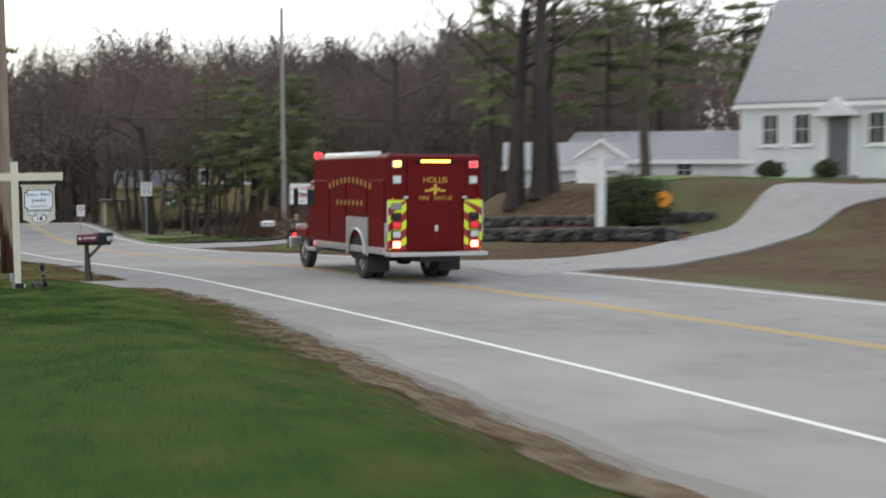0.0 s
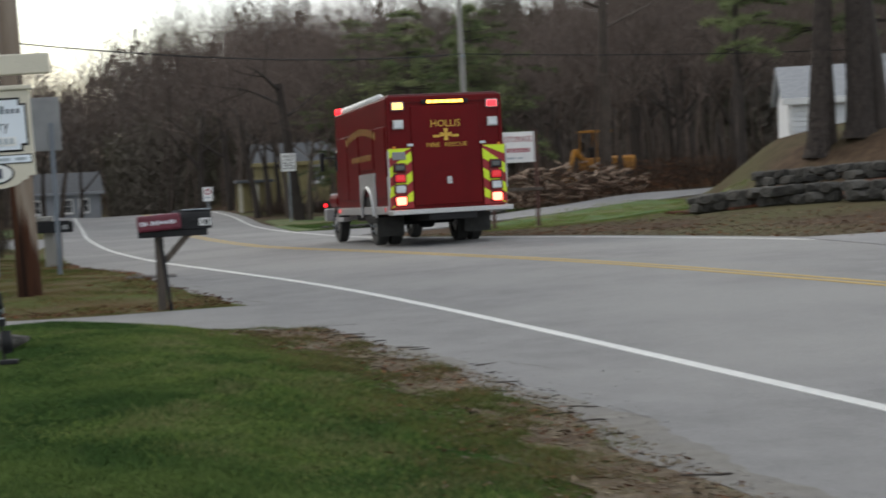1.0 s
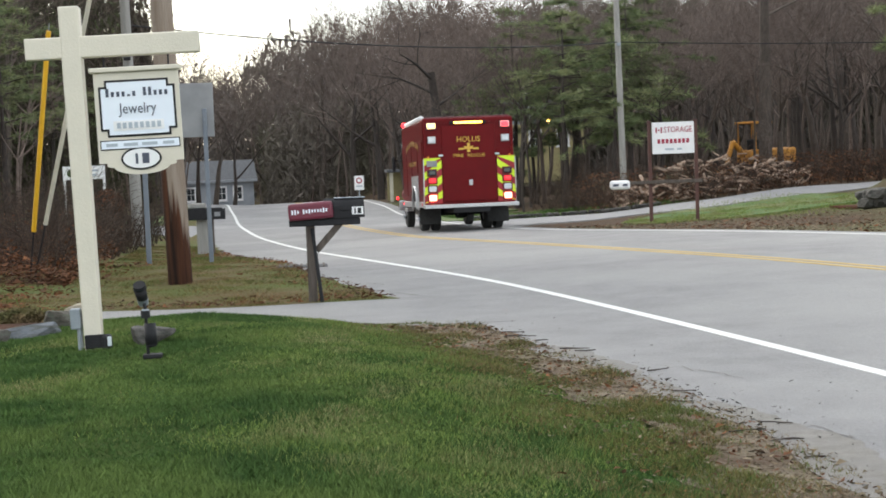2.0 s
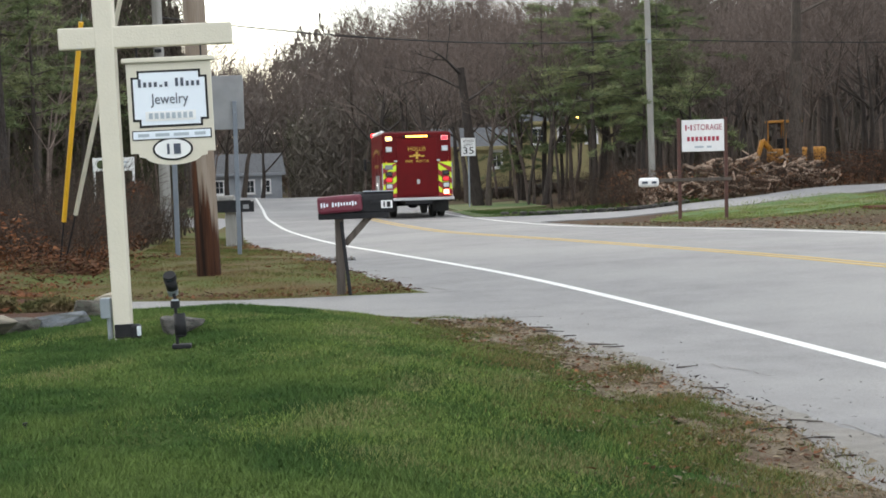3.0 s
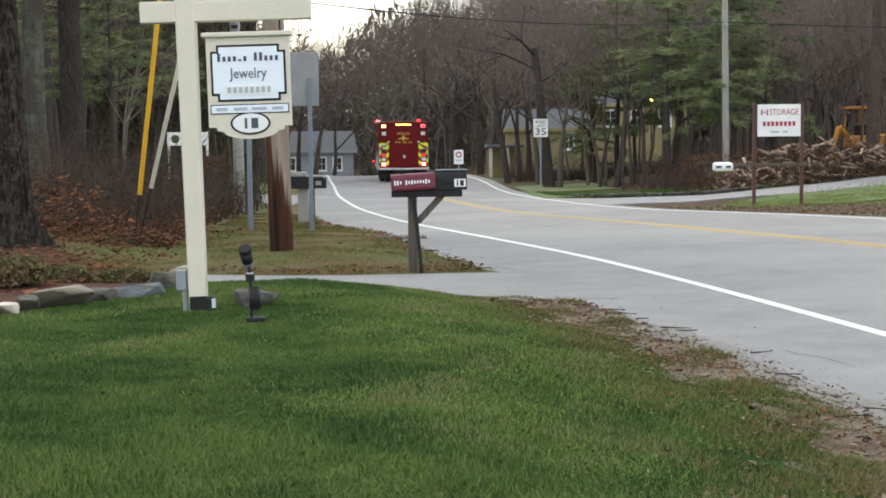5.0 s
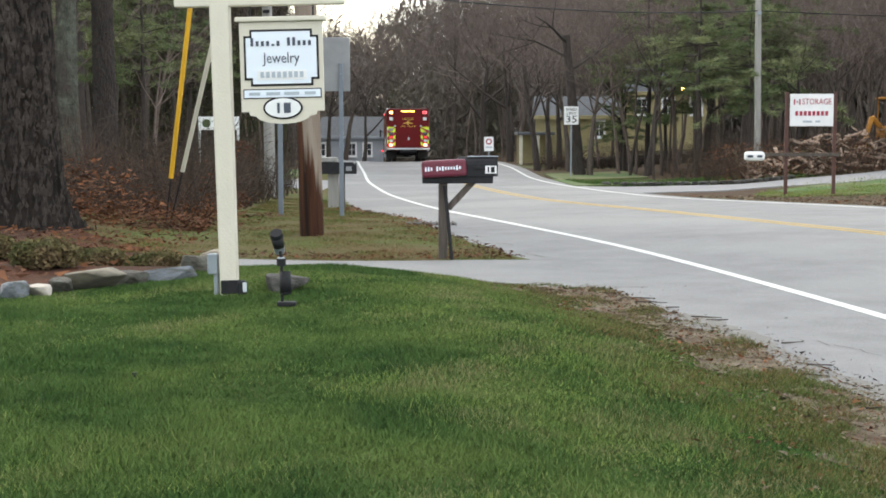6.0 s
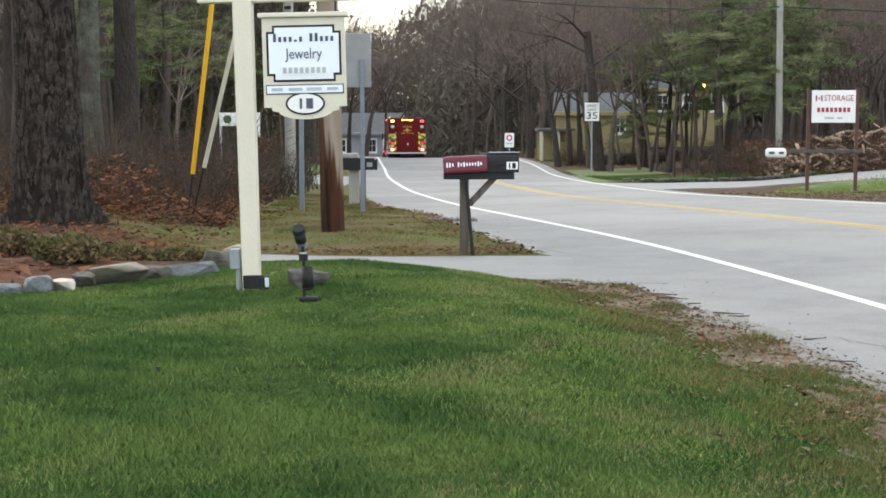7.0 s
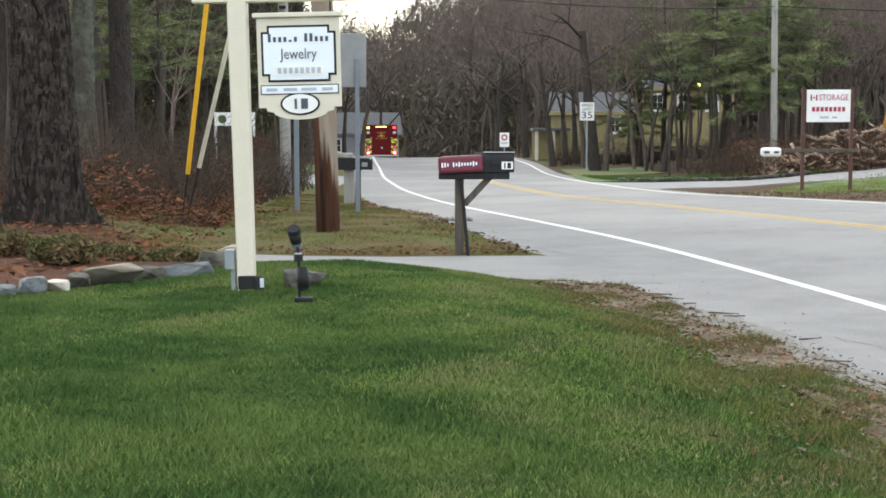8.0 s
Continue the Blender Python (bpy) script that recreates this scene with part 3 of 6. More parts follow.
# ---------------------------------------------------------------- the fire truck
def build_truck():
    t = empty("fire_truck", pose(6, 20, 0), "dark red box-bodied fire rescue truck with lit warning lights", "fire truck")
    W, B, T, L = 2.44, 0.66, 3.04, 5.55
    body = part("body", bx(0, L / 2, (B + T) / 2, W, L, T - B, 0.05), M_RED, t, "glossy dark red box body")
    part("roof_rim", bx(0, L / 2, T + 0.012, W - 0.16, L - 0.16, 0.05, 0.02), M_REDDARK, t)
    part("rear_frame", plate([(-1.2, 1.0), (-1.2, 2.98), (1.2, 2.98), (1.2, 1.0), (1.13, 1.0), (1.13, 2.90), (-1.13, 2.90), (-1.13, 1.0)], -0.03, 0.0), M_RED, t)
    part("rear_door", bx(0, -0.012, 1.82, 1.44, 0.03, 2.02, 0.012), M_RED, t, "red rear door")
    part("door_latch", bx(0.03, -0.035, 1.30, 0.10, 0.03, 0.15, 0.01), M_ALU, t)
    part("step_bumper", bx(0, -0.12, 0.69, W + 0.08, 0.46, 0.10, 0.015), M_ALU, t, "bright aluminium tread step bumper")
    part("chassis", bx(0, 3.4, 0.62, 1.0, 7.4, 0.24, 0.02), M_BLACK, t, "black chassis frame")
    part("rear_axle", rod(bmesh.new(), (-1.0, 2.0, 0.5), (1.0, 2.0, 0.5), 0.09), M_BLACK, t)
    part("differential", bx(0, 2.0, 0.5, 0.36, 0.36, 0.34, 0.1), M_BLACK, t)
    for s in (-1, 1):
        # side compartments, rub rail, wheel arch
        part("rub_rail", bx(s * (W / 2 + 0.015), L / 2, B + 0.09, 0.05, L - 0.1, 0.16, 0.01), M_ALU, t)
        part("corner_guard", bx(s * (W / 2 + 0.006), 0.06, 1.12, 0.03, 0.16, 0.62, 0.006), M_ALU, t)
        for y0, y1, z0, z1 in ((0.18, 1.2, 1.0, 2.45), (1.36, 2.75, 1.62, 2.45), (2.9, 4.1, 1.0, 2.45), (4.2, 5.4, 1.0, 2.45)):
            part("side_door", bx(s * (W / 2 + 0.008), (y0 + y1) / 2, (z0 + z1) / 2, 0.03, y1 - y0, z1 - z0, 0.01), M_RED, t)
        arch = bmesh.new()
        outer = [(0.78, -0.02), (0.78, 0.92), (-0.78, 0.92), (-0.78, -0.02)]
        inner = [(0.60 * math.cos(a), 0.60 * math.sin(a) + 0.02) for a in np.linspace(math.pi, 0, 15)]
        vs = [arch.verts.new((s * (W / 2 + 0.02), 2.0 + a, 0.62 + b)) for a, b in outer + inner]
        arch.faces.new(vs)
        r = bmesh.ops.extrude_face_region(arch, geom=list(arch.faces))
        bmesh.ops.translate(arch, vec=(s * 0.035, 0, 0), verts=[g for g in r["geom"] if isinstance(g, bmesh.types.BMVert)])
        bmesh.ops.recalc_face_normals(arch, faces=arch.faces)
        part("fender_panel", arch, M_ALU, t, "aluminium wheel-arch panel")
        lip = [(Vector((s * (W / 2 + 0.06), 2.0 + 0.60 * math.cos(a), 0.64 + 0.60 * math.sin(a))), 0.035) for a in np.linspace(0, math.pi, 15)]
        v, f = tubes([(lip, 8)])
        raw("fender_lip", v, f, M_ALU, t, smooth=True)
        part("wheel_well", bx(s * (W / 2 - 0.30), 2.0, 0.80, 0.62, 1.22, 0.66, 0.1), M_BLACK, t)
        part("marker_lamp", bx(s * (W / 2 + 0.03), 0.32, B + 0.10, 0.03, 0.10, 0.09, 0.01), M_LAMP_DULL, t)
        part("marker_lamp", bx(s * (W / 2 + 0.03), 5.3, B + 0.10, 0.03, 0.08, 0.07, 0.01), M_LAMP_RED, t)
        # gold lettering on the side, not legible
        for k in range(11):
            y = 1.0 + 0.30 * k
            zc = 2.30 + 0.16 * math.sin(math.pi * k / 10)
            part("gilt_bar", bx(s * (W / 2 + 0.027), y + 0.1, zc, 0.008, 0.15, 0.15, 0.0), M_GOLD_DIM, t)
        for k in range(7):
            part("gilt_bar", bx(s * (W / 2 + 0.027), 1.7 + 0.30 * k, 1.88, 0.008, 0.14, 0.13, 0.0), M_GOLD_DIM, t)
        # rear warning lamps in their bezels
        x = s * 0.99
        amber = s < 0
        hs = part("lamp_housing", bx(x, -0.045, 2.83, 0.25, 0.05, 0.17, 0.015), M_ALU, t)
        part("warning_lamp", bx(x, -0.075, 2.83, 0.19, 0.03, 0.12, 0.015), M_LAMP_AMBER if amber else M_LAMP_RED, hs, "lit amber warning lamp" if amber else "lit red warning lamp")
        hs = part("scene_light", bx(x, -0.04, 2.46, 0.22, 0.05, 0.19, 0.015), M_ALU, t)
        part("lens", bx(x, -0.07, 2.46, 0.17, 0.02, 0.14, 0.01), M_LAMP_WHITE, hs, "clear square lens")
        # chevron panel and tail lamp cluster
        pan = part("chevron_panel", bx(x, -0.035, 1.38, 0.48, 0.012, 1.22, 0.0), M_REDSTRIPE, t, "red and lime reflective chevron panel")
        for k in range(4):
            zb = 0.72 + 0.40 * k - 0.14
            lo, hi = -0.24, 0.24
            rise = 0.34
            q = []
            for xx, zz in ((lo, zb), (hi, zb + rise), (hi, zb + rise + 0.2), (lo, zb + 0.2)):
                q.append((xx, zz))
            pts = [(max(lo, a), min(max(b, 0.78), 1.98)) for a, b in q]
            if s > 0:
                pts = [(-a, b) for a, b in pts][::-1]
            if max(b for a, b in pts) - min(b for a, b in pts) > 0.08:
                part("lime_stripe", plate([(x + a, b) for a, b in pts], -0.050, -0.042), M_LIME, pan)
        cx = x + s * 0.02
        if amber:
            part("rear_plate", bx(cx, -0.06, 1.83, 0.28, 0.02, 0.16, 0.01), M_SIGNBACK, t, "grey metal plate")
        for z, ml, h, lab in ((1.59, M_GLASS, 0.16, "dark lamp"), (1.38, M_LAMP_DULL, 0.16, "red lamp"), (1.16, M_LAMP_WHITE, 0.17, "clear reversing lamp"), (0.92, M_LAMP_HOT, 0.18, "bright red tail lamp")):
            bz = part("lamp_bezel", bx(cx, -0.06, z, 0.27, 0.04, h + 0.03, 0.02), M_REDDARK, t)
            part("tail_lamp", bx(cx, -0.09, z, 0.20, 0.03, h - 0.02, 0.03), ml, bz, lab)
        part("reflector", bx(s * 1.10, -0.06, 2.0, 0.05, 0.02, 0.05, 0.005), M_ORANGE, t)
        part("grab_rail", rod(bmesh.new(), (s * 1.235, -0.06, 1.1), (s * 1.235, -0.06, 1.95), 0.018), M_ALU, t)
        part("small_lamp", bx(s * 0.76, -0.05, 2.04, 0.12, 0.04, 0.05, 0.01), M_LAMP_WHITE, t)
        # cab side: mirrors, window, door handle
        part("mirror_arm", rod(bmesh.new(), (s * 1.05, 6.55, 2.05), (s * 1.38, 6.6, 2.1), 0.02), M_BLACK, t)
        part("mirror", bx(s * 1.40, 6.58, 1.98, 0.10, 0.16, 0.46, 0.03), M_BLACK, t)
        part("cab_window", bx(s * 1.075, 6.15, 1.98, 0.02, 0.75, 0.48, 0.02), M_GLASS, t)
        part("cab_step", bx(s * 1.02, 6.1, 0.56, 0.22, 0.8, 0.10, 0.02), M_ALU, t)
        part("front_fender", bx(s * 0.93, 7.0, 1.02, 0.36, 1.15, 0.34, 0.12), M_RED, t)
        part("headlamp", bx(s * 0.82, 7.86, 1.1, 0.34, 0.08, 0.22, 0.03), M_LAMP_WHITE, t)
        part("side_beacon", bx(s * 1.28, 7.1, 0.92, 0.06, 0.10, 0.08, 0.01), M_LAMP_RED, t)
        part("mudflap", bx(s * 0.95, 1.30, 0.40, 0.58, 0.02, 0.4), M_RUBBER, t)
        part("roof_beacon", bx(s * 1.12, 5.42, T + 0.07, 0.2, 0.2, 0.14, 0.04), M_LAMP_RED, t)
    lb = part("light_bar", bx(0, -0.045, 2.90, 0.98, 0.05, 0.085, 0.015), M_BLACK, t)
    for k in range(6):
        part("bar_lamp", bx(-0.32 + 0.128 * k, -0.075, 2.90, 0.11, 0.025, 0.055, 0.008), M_LAMP_AMBER, lb, "lit amber lamp")
    part("cab", bx(0, 6.1, 1.55, 2.12, 1.15, 1.55, 0.12), M_RED, t, "red cab")
    part("cab_roof", bx(0, 6.15, 2.36, 1.95, 1.05, 0.16, 0.07), M_RED, t)
    part("windscreen", bx(0, 6.68, 1.98, 1.8, 0.03, 0.55, 0.01), M_GLASS, t)
    part("hood", bx(0, 7.25, 1.27, 1.45, 1.25, 0.72, 0.16), M_RED, t, "red sloping hood")
    part("front_bumper", bx(0, 7.98, 0.68, 2.3, 0.16, 0.32, 0.04), M_ALU, t)
    aw = bmesh.new()
    rod(aw, (-1.16, 0.7, T + 0.03), (-1.16, 4.6, T + 0.03), 0.075, seg=14)
    part("awning_roll", aw, M_WHITE, t, "white rolled awning along the roof edge", True)
    letters("town_lettering", "HOLLIS", 0.2, M_GOLD, t, Matrix.Translation((0, -0.032, 2.45)), width=0.62)
    letters("fire_lettering", "FIRE", 0.12, M_GOLD, t, Matrix.Translation((-0.28, -0.032, 2.02)), width=0.27)
    letters("rescue_lettering", "RESCUE", 0.12, M_GOLD, t, Matrix.Translation((0.2, -0.032, 2.02)), width=0.46)
    cr = []
    for k in range(4):
        a = k * math.pi / 2
        for da, r in ((-0.35, 0.13), (0.35, 0.13), (0.785, 0.045)):
            cr.append((r * math.sin(a + da), 2.23 + r * math.cos(a + da)))
    part("gilt_cross", plate(cr, -0.038, -0.028), M_GOLD, t)
    for s in (-1, 1):
        part("gilt_scroll", bx(s * 0.2, -0.033, 2.2, 0.14, 0.008, 0.05, 0.0), M_GOLD, t)
    # wheels
    wheels = []
    for x, y, wide in ((-0.88, 2.0, 0.52), (0.88, 2.0, 0.52), (-0.92, 6.95, 0.28), (0.92, 6.95, 0.28)):
        hub = part("wheel", rod(bmesh.new(), (-wide / 2 - 0.01, 0, 0), (wide / 2 + 0.01, 0, 0), 0.13, seg=16), M_ALU, t)
        for k, dx in enumerate((-wide / 4 - 0.02, wide / 4 + 0.02) if wide > 0.4 else (0,)):
            w = 0.24
            tyre = bmesh.new()
            prof = [(-w / 2, 0.30), (-w / 2, 0.45), (-w / 2 + 0.03, 0.495), (w / 2 - 0.03, 0.495), (w / 2, 0.45), (w / 2, 0.30)]
            N = 28
            rings = [[tyre.verts.new((dx + a, b * math.cos(2 * math.pi * i / N), b * math.sin(2 * math.pi * i / N))) for a, b in prof] for i in range(N)]
            for i in range(N):
                for j in range(len(prof)):
                    tyre.faces.new((rings[i][j], rings[(i + 1) % N][j], rings[(i + 1) % N][(j + 1) % len(prof)], rings[i][(j + 1) % len(prof)]))
            bmesh.ops.recalc_face_normals(tyre, faces=tyre.faces)
            part("tyre", tyre, M_RUBBER, hub, "black tyre")
            part("rim", rod(bmesh.new(), (dx - 0.07, 0, 0), (dx + 0.07, 0, 0), 0.30, 0.30, 20), M_ALU, hub, "bright rim")
        for i in range(8):
            a = i * math.pi / 4
            sx = math.copysign(wide / 2 + 0.015, x)
            part("wheel_nut", rod(bmesh.new(), (sx - 0.05, 0.2 * math.cos(a), 0.2 * math.sin(a)), (sx, 0.2 * math.cos(a), 0.2 * math.sin(a)), 0.02, seg=6), M_STEEL, hub)
        wheels.append((hub, x, y))
    return t, wheels


truck, truck_wheels = build_truck()
truck.scale = (0.93, 0.93, 0.93)


# ---------------------------------------------------------------- roadside things
def build_shop_sign():
    x, y = -1.42, 10.88
    z = lz(x, y) - 0.03
    s = empty("shop_sign", pose(x, y, z, 0, -1.25, 0), "cream wooden post sign with a hanging pale blue jewelry board", "sign")
    shaft = bx(0, 0, 1.245, 0.145, 0.145, 2.53, 0.012)
    for v in shaft.verts:
        v.co.x *= 0.86 + 0.055 * v.co.z
    part("post", shaft, M_CREAM, s, "cream painted post")
    part("arm", bx(0.295, -0.02, 2.215, 1.24, 0.10, 0.155, 0.01), M_CREAM, s, "cream painted cross arm")
    bd = part("board", plate([(0.14, 1.37), (0.14, 2.02), (0.745, 2.02), (0.745, 1.37), (0.69, 1.37), (0.685, 1.345)] + [(0.4425 + 0.2 * math.cos(a), 1.345 - 0.065 * math.sin(a)) for a in np.linspace(0.15, math.pi - 0.15, 12)] + [(0.2, 1.345), (0.195, 1.37)], -0.06, -0.02), M_CREAM, s, "cream board with a scalloped lower edge")
    part("cap", bx(0.4425, -0.04, 2.04, 0.66, 0.10, 0.035, 0.008), M_CREAM, bd)
    n = 0.045

    def notched(x0, z0, x1, z1, k):
        return [(x0 + k, z0), (x1 - k, z0), (x1 - k, z0 + k), (x1, z0 + k), (x1, z1 - k), (x1 - k, z1 - k), (x1 - k, z1), (x0 + k, z1), (x0 + k, z1 - k), (x0, z1 - k), (x0, z0 + k), (x0 + k, z0 + k)]

    part("border", plate(notched(0.17, 1.555, 0.715, 1.965, n), -0.066, -0.06), M_BLACK, bd, "black notched border")
    part("panel", plate(notched(0.186, 1.571, 0.699, 1.949, n), -0.072, -0.066), M_PANEL, bd, "pale blue panel")
    # the first line is a name and becomes bars
    for k, h in enumerate((0.06, 0.036, 0.036, 0.036, 0.015, 0.036, 0, 0.06, 0.06, 0.036, 0.036, 0.036)):
        if h:
            part("name_bar", bx(0.232 + 0.038 * k, -0.074, 1.845 + h / 2, 0.021, 0.004, h), M_INK, bd)
    letters("jewelry_lettering", "Jewelry", 0.11, M_INK, bd, Matrix.Translation((0.4425, -0.074, 1.755)), width=0.27)
    part("number_plate", bx(0.4425, -0.074, 1.635, 0.36, 0.004, 0.07), M_WHITE, bd)
    for k in range(8):
        part("number_bar", bx(0.30 + 0.041 * k, -0.078, 1.637, 0.026, 0.004, 0.042), M_INK_PALE, bd)
    part("address_strip", bx(0.4425, -0.062, 1.50, 0.57, 0.006, 0.07), M_BLACK, bd)
    part("address_field", bx(0.4425, -0.068, 1.50, 0.555, 0.006, 0.055), M_PANEL, bd)
    for k, w in enumerate((0.08, 0.10, 0.11, 0.08)):
        part("address_bar", bx(0.24 + 0.135 * k, -0.073, 1.50, w, 0.004, 0.022), M_INK_PALE, bd)
    part("oval_rim", plate([(0.4425 + 0.145 * math.cos(a), 1.395 + 0.083 * math.sin(a)) for a in np.linspace(0, 2 * math.pi, 40)[:-1]], -0.067, -0.06), M_BLACK, bd, "black oval rim")
    part("oval", plate([(0.4425 + 0.13 * math.cos(a), 1.395 + 0.070 * math.sin(a)) for a in np.linspace(0, 2 * math.pi, 40)[:-1]], -0.073, -0.066), M_WHITE, bd, "white oval")
    for a, w in ((-0.032, 0.018), (0.032, 0.05)):
        part("number_bar", bx(0.4425 + a, -0.075, 1.395, w, 0.004, 0.075), M_INK, bd)
    for a in (0.22, 0.68):
        part("hook", rod(bmesh.new(), (a, -0.04, 2.05), (a, -0.03, 2.15), 0.007, seg=6), M_BLACK, s)
    part("power_box", bx(-0.115, -0.02, 0.26, 0.075, 0.09, 0.15, 0.008), M_STEEL, s, "grey outdoor socket box")
    part("conduit", rod(bmesh.new(), (-0.095, -0.02, 0.0), (-0.095, -0.02, 0.2), 0.02, seg=8), M_STEEL, s)
    part("base_collar", bx(0.02, -0.08, 0.09, 0.15, 0.03, 0.10, 0.006), M_BLACK, s)
    part("side_lamp", bx(0.10, -0.07, 0.08, 0.07, 0.10, 0.11, 0.02), M_BLACK, s, "small black flood lamp")
    part("lamp_glass", bx(0.125, -0.122, 0.09, 0.03, 0.012, 0.07, 0.004), M_LAMP_WHITE, s)
    return s


def build_spotlight():
    x, y = -0.96, 10.12
    z = lz(x, y) - 0.01
    s = empty("garden_spotlight", pose(x, y, z), "black garden spotlight on a stake in the lawn", "lamp")
    part("base_plate", bx(0.03, 0, 0.022, 0.13, 0.09, 0.03, 0.008), M_BLACK, s)
    part("stake", rod(bmesh.new(), (0, 0, 0), (-0.005, 0, 0.36), 0.011, seg=8), M_BLACK, s)
    can = bmesh.new()
    rod(can, (0.028, -0.02, 0.10), (0.018, 0.0, 0.245), 0.041, 0.041, 16)
    rod(can, (0.030, -0.022, 0.085), (0.028, -0.02, 0.10), 0.028, 0.041, 16)
    part("lower_can", can, M_BLACK, s, "lower black lamp can", True)
    part("junction_box", rod(bmesh.new(), (-0.006, 0, 0.285), (-0.006, 0, 0.335), 0.032, 0.032, 14), M_BLACK, s)
    part("junction_cap", rod(bmesh.new(), (-0.006, 0, 0.335), (-0.006, 0, 0.345), 0.027, 0.022, 14), M_STEEL, s)
    part("knuckle", rod(bmesh.new(), (-0.006, 0, 0.345), (-0.012, 0, 0.385), 0.012, seg=8), M_BLACK, s)
    hd = part("head", rod(bmesh.new(), (-0.022, 0.02, 0.415), (-0.032, -0.035, 0.485), 0.039, 0.042, 18), M_BLACK, s, "black lamp head", True)
    part("collar", rod(bmesh.new(), (-0.018, 0.036, 0.375), (-0.022, 0.018, 0.415), 0.034, 0.040, 18), M_STEEL, hd, "pale metal collar")
    part("hood", rod(bmesh.new(), (-0.031, -0.022, 0.484), (-0.034, -0.046, 0.516), 0.046, 0.042, 18), M_BLACK, hd)
    part("lens", rod(bmesh.new(), (-0.032, -0.0455, 0.492), (-0.032, -0.050, 0.498), 0.033, 0.033, 18), M_GLASS, hd, "dark lens")
    return s


def build_mailbox():
    x, y = 0.235, 16.25
    z = lz(x, y) - 0.06
    s = empty("mailbox_stand", pose(x, y, z), "black mailbox and maroon newspaper tube on a weathered wooden post", "mailbox")
    part("post", bx(0.0, 0.06, 0.5, 0.10, 0.10, 1.05, 0.012), M_POSTWOOD, s, "weathered grey post")
    st = bmesh.new()
    rod(st, (0.02, -0.02, 0.88), (0.10, -0.06, 0.02), 0.02, 0.022, 8)
    part("leaning_stake", st, M_BLACK, s, "dark leaning metal stake")
    part("platform", bx(0.16, 0, 0.945, 0.78, 0.16, 0.075, 0.008), M_BLACK, s, "dark wooden platform")
    br = bmesh.new()
    box(br, 0.2, 0.06, 0.78, 0.42, 0.06, 0.07, 0.006, Matrix.Rotation(radians(-47), 4, "Y"))
    part("brace", br, M_POSTWOOD, s)

    def shell(x0, x1, z0, h, w):
        out = [(-w / 2, z0), (w / 2, z0), (w / 2, z0 + h * 0.55)] + [(w / 2 * math.cos(a), z0 + h * 0.55 + h * 0.45 * math.sin(a)) for a in np.linspace(0.2, math.pi - 0.2, 9)] + [(-w / 2, z0 + h * 0.55)]
        bm = bmesh.new()
        a = [bm.verts.new((x0, p, q)) for p, q in out]
        b = [bm.verts.new((x1, p, q)) for p, q in out]
        k = len(out)
        for i in range(k):
            bm.faces.new((a[i], a[(i + 1) % k], b[(i + 1) % k], b[i]))
        bm.faces.new(a[::-1])
        bm.faces.new(b)
        bmesh.ops.recalc_face_normals(bm, faces=bm.faces)
        return bm

    mb = part("mailbox", shell(0.16, 0.60, 0.985, 0.215, 0.18), M_BLACK, s, "black steel mailbox")
    part("top_ridge", bx(0.44, 0, 1.203, 0.34, 0.10, 0.012, 0.004), M_STEEL, mb)
    part("flag", bx(0.40, -0.10, 1.08, 0.12, 0.008, 0.03, 0.003), M_BLACK, mb)
    part("number_tile", bx(0.525, -0.093, 1.06, 0.125, 0.008, 0.085, 0.003), M_WHITE, mb, "white number tile")
    for a, w in ((0.497, 0.016), (0.545, 0.04)):
        part("number_bar", bx(a, -0.099, 1.06, w, 0.004, 0.062), M_BLACK, mb)
    tb = bmesh.new()
    box(tb, 0.01, -0.07, 1.075, 0.49, 0.19, 0.185, 0.03, Matrix.Rotation(radians(-3), 4, "Y"))
    tube = part("newspaper_tube", tb, M_MAROON, s, "maroon plastic newspaper tube")
    for k in range(13):
        if k != 3:
            a = -0.19 + 0.031 * k
            part("title_bar", bx(a, -0.168, 1.075 + 0.05 * a, 0.017, 0.004, 0.05 if k in (0, 1, 4, 6, 11) else 0.032, 0.0), M_PANEL, tube)
    return s


def build_second_mailbox():
    x, y = -1.78, 31.0
    z = lz(x, y) + 0.03
    s = empty("mailbox_stand", pose(x, y, z), "black mailbox on a thick grey post beside the verge", "mailbox")
    part("post", bx(-0.10, 0.1, 0.41, 0.22, 0.2, 1.04, 0.02), M_GREYPOLE, s, "thick grey post")
    part("side_post", bx(0.10, 0.12, 0.33, 0.09, 0.09, 0.88, 0.01), M_POSTWOOD, s)
    part("mailbox", plate([(-0.36, 0.69), (0.38, 0.69), (0.38, 0.86), (0.33, 0.93), (-0.36, 0.93)], -0.17, 0.05), M_BLACK, s, "black steel mailbox")
    part("lid", bx(0.385, -0.06, 0.80, 0.03, 0.23, 0.23, 0.012), M_BLACK, s)
    part("number_tile", bx(0.24, -0.174, 0.80, 0.12, 0.008, 0.09, 0.003), M_SIGNBACK, s)
    part("cover", bx(-0.19, 0.05, 0.985, 0.36, 0.3, 0.10, 0.02), M_GREYPOLE, s, "grey weathered cover board")
    return s


def pole(name, x, y, h, r, lean, material, label, category="utility pole"):
    z = lz(x, y) - 0.3
    s = empty(name, pose(x, y, z, 0, lean, 0), label, category)
    v, f = tubes([([(Vector((0, 0, h * i / 12)), r * (1 - 0.28 * i / 12)) for i in range(13)], 20)])
    raw("shaft", v, f, material, s, smooth=True)
    return s


